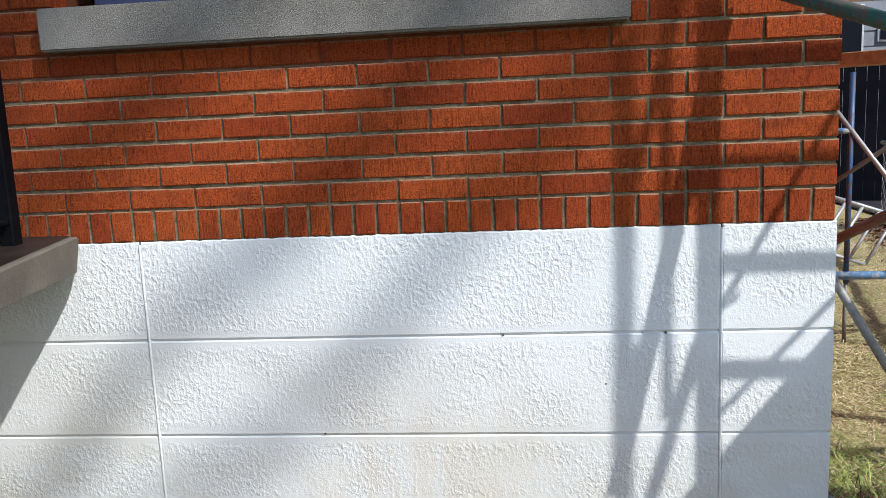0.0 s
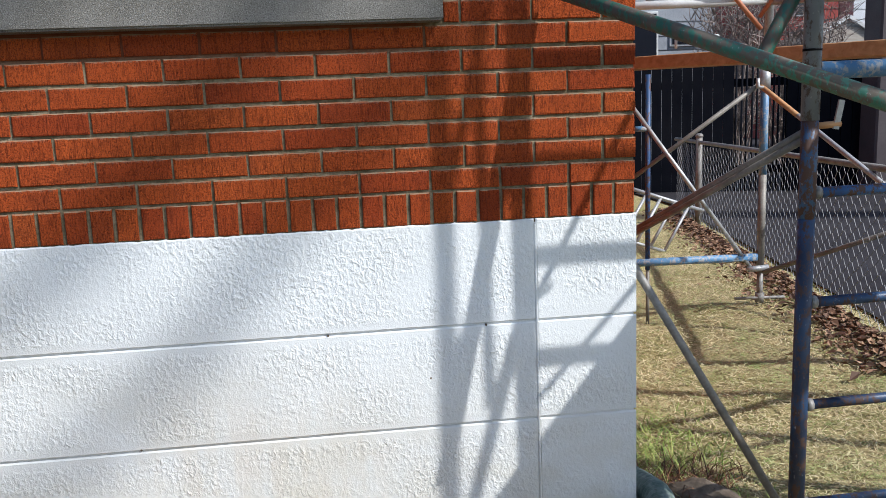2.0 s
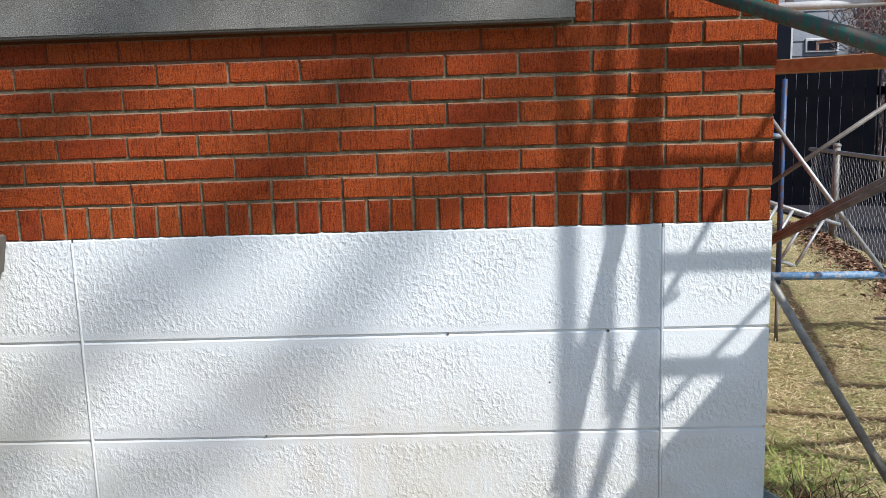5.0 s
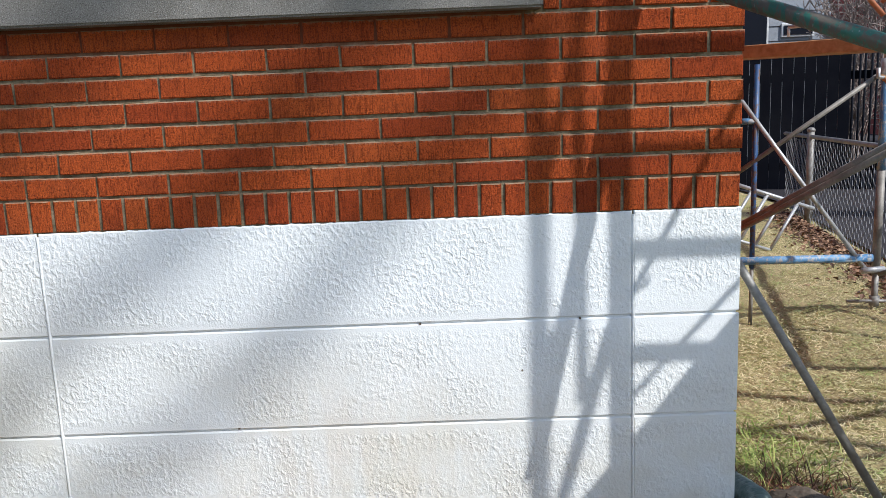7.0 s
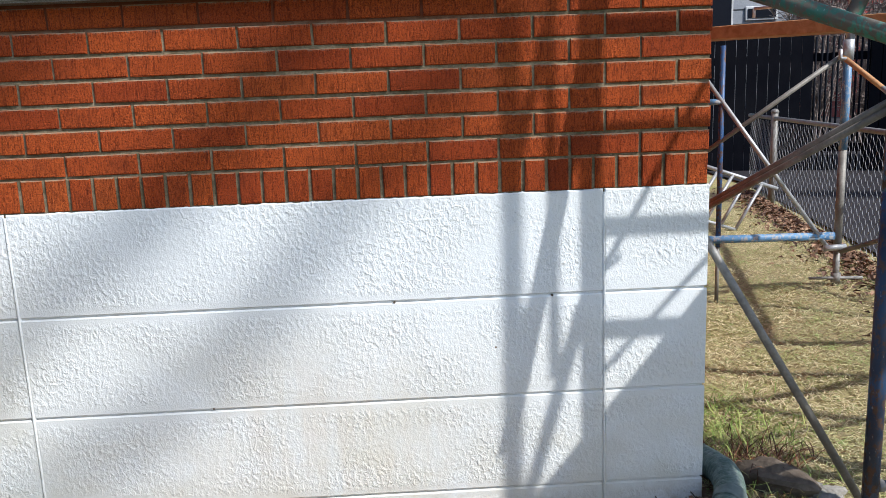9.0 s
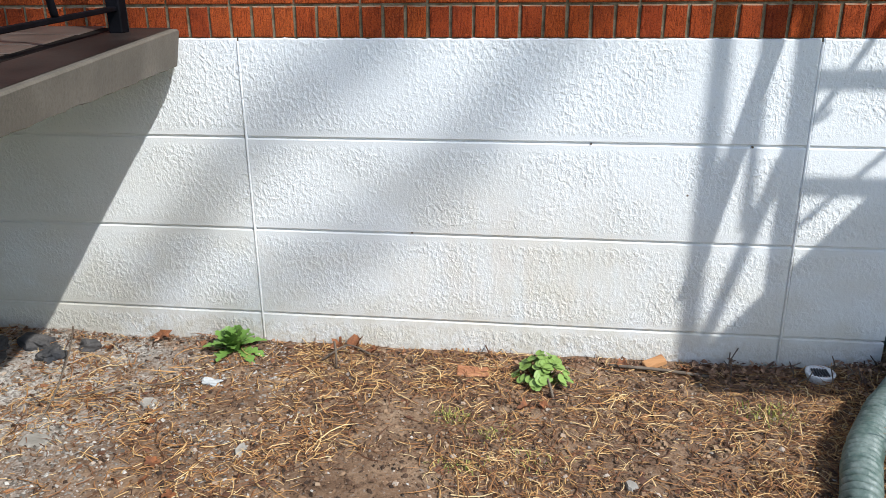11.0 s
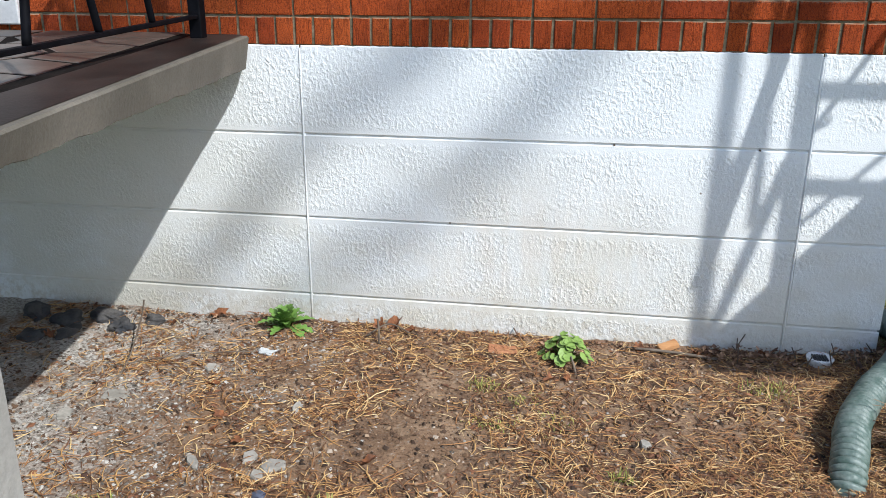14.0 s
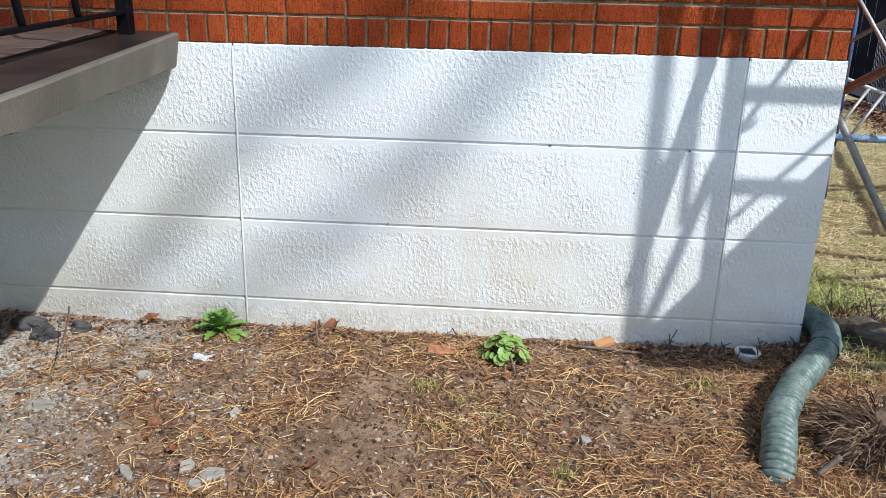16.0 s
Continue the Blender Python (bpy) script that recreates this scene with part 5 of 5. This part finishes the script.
def scatter():
    """Straw, needles, pebbles and grass that nobody could count."""
    rnd = random.Random(5)

    def blades(name, n, place_at, length, width, mat, label, category, lift=0.3, bend=0.5):
        verts, faces = [], []
        for i in range(n):
            x, y = place_at()
            a = rnd.uniform(0, 6.28)
            ln = length * rnd.uniform(0.35, 1.0) ** 1.3
            z = level(x, y) + rnd.uniform(0.0, 0.008)
            d = Vector((math.cos(a), math.sin(a), 0))
            s = Vector((-d.y, d.x, 0)) * width * rnd.uniform(0.6, 1.2)
            c = s * rnd.uniform(-bend, bend) * ln / width * 0.5
            up = rnd.uniform(-0.05, lift) * ln
            p = Vector((x, y, z))
            pts = [p, p + d * ln * 0.35 + c * 0.8 + Vector((0, 0, up * 0.7)), p + d * ln * 0.7 + c + Vector((0, 0, up)), p + d * ln + c * 0.6 + Vector((0, 0, up * rnd.uniform(0.2, 1.5)))]
            b = len(verts)
            for k, q in enumerate(pts):
                w = (1, 1, 0.8, 0.3)[k]
                t = Vector((0, 0, width * 0.7))
                verts += [q - s * w, q + t * w, q + s * w]
            for k in range(3):
                o = b + 3 * k
                faces += [(o, o + 1, o + 4, o + 3), (o + 1, o + 2, o + 5, o + 4)]
        me = bpy.data.meshes.new(name)
        me.from_pydata([tuple(v) for v in verts], [], faces)
        tagged(finish(new(name, me), mat), label, category, kind="stuff")

    def soil():
        while True:
            x, y = rnd.uniform(-2.1, 1.05), rnd.uniform(0.75, 2.30)
            k = 0.5 + noise.noise(Vector((x * 3.0, y * 3.0, 9)))
            k *= 1.0 if x > -0.9 else 0.55
            if rnd.random() < k:
                return x, y

    def right():
        while True:
            x, y = rnd.uniform(0.2, 1.25), rnd.uniform(0.8, 2.28)
            if rnd.random() < smoothstep(0.1, 0.9, x):
                return x, y
    blades("dry_straw", 17000, soil, 0.058, 0.0014, STRAW, "fine dry straw and needles strewn over the soil", "straw")
    blades("dry_stalks", 1700, soil, 0.13, 0.0022, STRAW, "long dry grass stalks lying on the soil", "straw", 0.12, 0.9)
    blades("dry_thatch", 7000, right, 0.08, 0.0013, STRAW, "tangled dry grass thatch round the drain hose", "straw", 0.35, 0.9)

    def lawn():
        while True:
            x, y = rnd.uniform(0.94, 2.75), rnd.uniform(1.75, 6.5)
            if rnd.random() < min(1.0, 2.6 / y ** 1.1) and not (x < 1.2 and y < 2.1):
                return x, y
    blades("lawn_grass", 52000, lawn, 0.034, 0.0014, GRASS, "thin yellow and green early spring lawn", "grass", 0.55, 0.8)

    def corner():
        return rnd.gauss(1.14, 0.12), rnd.gauss(2.75, 0.22)
    blades("tall_grass", 900, corner, 0.095, 0.0017, FRESH, "taller yellow-green grass at the house corner", "grass", 1.0, 0.5)

    def brown():
        return rnd.gauss(1.12, 0.09), rnd.gauss(2.45, 0.06)
    blades("dead_stems", 260, brown, 0.12, 0.0022, DRYLEAF, "dead brown stems by the drain hose", "stems", 1.1, 0.3)

    # crumbs of soil and bark, and grey gravel at the porch end
    def grit(name, n, where, size, mat, label, category, flat=0.6):
        verts, faces = [], []
        for i in range(n):
            x, y = where()
            r = size[0] + (size[1] - size[0]) * rnd.random() ** 3.5
            c = Vector((x, y, level(x, y) + r * 0.25))
            a, k = rnd.uniform(0, 6.28), rnd.uniform(0.45, 1.0)
            u, w = Vector((math.cos(a), math.sin(a), rnd.uniform(-.3, .3))) * r, Vector((-math.sin(a), math.cos(a), rnd.uniform(-.3, .3))) * r * k
            h = Vector((0, 0, r * flat * rnd.uniform(0.6, 1.3)))
            b = len(verts)
            verts.extend(tuple(c + v) for v in (u * 1.1, w, -u, -w * 1.1, u * 0.4 + w * 0.3 + h, -u * 0.35 - w * 0.2 + h * 0.9))
            faces.extend(tuple(b + j for j in f) for f in ((0, 1, 4), (1, 2, 5), (2, 3, 5), (3, 0, 4), (1, 5, 4), (3, 4, 5)))
        me = bpy.data.meshes.new(name)
        me.from_pydata(verts, [], faces)
        tagged(finish(new(name, me), mat), label, category, kind="stuff")

    def anywhere():
        while True:
            x, y = rnd.uniform(-2.1, 1.15), rnd.uniform(0.75, 2.30)
            if x > -1.1 or rnd.random() < 0.45:
                return x, y

    def porch_end():
        while True:
            x, y = rnd.uniform(-2.1, -0.55), rnd.uniform(0.75, 2.30)
            if rnd.random() < smoothstep(-0.55, -1.25, x) * (0.6 + noise.noise(Vector((x * 5, y * 5, 2)))):
                return x, y
    grit("soil_crumbs", 26000, anywhere, (0.002, 0.011), CRUMB, "dark crumbs of wet soil and bark", "soil")
    grit("bark_flakes", 2600, soil, (0.004, 0.016), DRYLEAF, "brown bark flakes in the soil", "bark", 0.25)
    grit("gravel", 17000, porch_end, (0.002, 0.0085), PEBBLE, "grey and pale gravel at the porch end", "gravel", 0.5)
    grit("grit", 1500, anywhere, (0.002, 0.007), PEBBLE, "small pale grit in the soil", "gravel")

    # leaf litter by the fence and crumbs by the wall
    verts, faces = [], []
    d = FB - FA
    for i in range(5300):
        if i < 4000:
            s = rnd.random()
            p = FA + d * s + Vector((-0.02 - abs(rnd.gauss(0, 0.13)), 0, 0))
            r = rnd.uniform(0.010, 0.028)
        else:
            p = Vector((rnd.uniform(-2.0, 1.0), 2.29 - abs(rnd.gauss(0, 0.05)), 0))
            r = rnd.uniform(0.004, 0.011)
            if i > 4600:
                p = Vector((rnd.uniform(0.36, 1.0), 2.29 - abs(rnd.gauss(0, 0.07)), 0.02 * rnd.random()))
                r = rnd.uniform(0.004, 0.013)
                if math.hypot(p.x - 0.725, p.y - 2.235) < 0.075:
                    continue
        c = Vector((p.x, p.y, level(p.x, p.y) + p.z + rnd.uniform(0.003, 0.03 if i < 4000 else 0.012)))
        a = rnd.uniform(0, 6.28)
        u = Vector((math.cos(a), math.sin(a), rnd.uniform(-.6, .6))) * r
        w = Vector((-math.sin(a), math.cos(a), rnd.uniform(-.6, .6))) * r * 0.6
        b = len(verts)
        verts += [tuple(c - u), tuple(c + w + Vector((0, 0, r * .3))), tuple(c + u), tuple(c - w + Vector((0, 0, r * .3)))]
        faces += [(b, b + 1, b + 2), (b, b + 2, b + 3)]
    me = bpy.data.meshes.new("leaf_litter")
    me.from_pydata(verts, [], faces)
    tagged(finish(new("leaf_litter", me), LITTER), "brown leaf litter along the fence and wall", "leaves", kind="stuff")


scatter()

# ---- bricks ----
def brick_mesh(name, length, height, seed, mat=BRICK):
    """A brick with worn edges, its front at y = 0, reaching back 9 cm."""
    rnd = random.Random(seed)
    j = lambda a: rnd.uniform(-a, a)
    b = 0.0028
    bm = bmesh.new()
    hx, hz = length / 2, height / 2
    front = [bm.verts.new((sx * (hx - b) + j(0.001), j(0.0006), sz * (hz - b) + j(0.001))) for sx, sz in ((-1, -1), (1, -1), (1, 1), (-1, 1))]
    rim = [bm.verts.new((sx * hx + j(0.0012), b + j(0.0008), sz * hz + j(0.0012))) for sx, sz in ((-1, -1), (1, -1), (1, 1), (-1, 1))]
    back = [bm.verts.new((sx * hx, 0.09, sz * hz)) for sx, sz in ((-1, -1), (1, -1), (1, 1), (-1, 1))]
    bm.faces.new(front)
    for A, B in ((front, rim), (rim, back)):
        for k in range(4):
            f = bm.faces.new((A[k], A[(k + 1) % 4], B[(k + 1) % 4], B[k]))
            f.material_index = 1 if A is front and k == 2 else 0
    me = mesh_of(name, bm)
    me.materials.append(mat)
    me.materials.append(LIME)
    return me


def lay(me, x, z, rnd, parent=None):
    ob = new("brick", me)
    ob.location = (x, WALL + rnd.uniform(-0.0015, 0.0015), z)
    ob.rotation_euler = (rnd.uniform(-0.006, 0.006), rnd.uniform(-0.006, 0.006), rnd.uniform(-0.008, 0.008))
    ob.parent = wall
    return ob


PITCH, RISE, JOINT = 0.1985, 0.065, 0.0078
STRETCHERS = [brick_mesh("brick", PITCH - JOINT, RISE - 0.0085, s) for s in range(6)]
HALVES = [brick_mesh("half_brick", PITCH / 2 - JOINT, RISE - 0.0085, s) for s in range(10, 13)]
ROWLOCKS = [brick_mesh("rowlock_brick", PITCH / 3 - 0.0105, 0.0885, s, ROWLOCK) for s in range(20, 26)]


def lay_wall():
    rnd = random.Random(11)
    x = CORNER - PITCH / 6
    while x > -2.46:
        lay(rnd.choice(ROWLOCKS), x, 1.0465, rnd)
        x -= PITCH / 3
    rest = bmesh.new()
    for c in range(32):
        z = 1.126 + RISE * c
        if c % 2 == 1:
            cells = [(CORNER - PITCH / 4 + 0.0027, HALVES, PITCH / 2)]
            x = CORNER - PITCH
        else:
            cells = []
            x = CORNER - PITCH / 2
        while x > -4.9:
            cells.append((x, STRETCHERS, PITCH))
            x -= PITCH
        for x, kinds, w in cells:
            lo, hi = x - w / 2 + JOINT / 2, x + w / 2 - JOINT / 2
            if z + RISE / 2 > SILL_Z - 0.001 and z - RISE / 2 < SILL_Z + 0.12 and hi > -1.262 and lo < 0.380:
                # cut to the ends of the sill
                if lo < -1.28:
                    hi = -1.262
                elif hi > 0.398:
                    lo = 0.380
                else:
                    continue
            elif z > SILL_Z + 0.11 and z < 2.75 and hi > WIN[0] - 0.1 and lo < WIN[1] + 0.1:
                if lo < WIN[0] - 0.14:
                    hi = WIN[0] - 0.1
                elif hi > WIN[1] + 0.14:
                    lo = WIN[1] + 0.1
                else:
                    continue
            if z < 1.72 and lo > -2.46:
                full = abs(hi - lo - (w - JOINT)) < 1e-6
                if full:
                    lay(rnd.choice(kinds), x, z, rnd)
                else:
                    lay(brick_mesh("cut_brick", hi - lo, RISE - 0.0085, rnd.randint(0, 99)), (lo + hi) / 2, z, rnd)
            else:
                box(rest, (lo, WALL, z - RISE / 2 + 0.005), (hi, WALL + 0.05, z + RISE / 2 - 0.0055))
    ob = part("upper_bricks", rest, BRICK)
    ob.parent = wall
    tagged(ob, kind="stuff")


lay_wall()
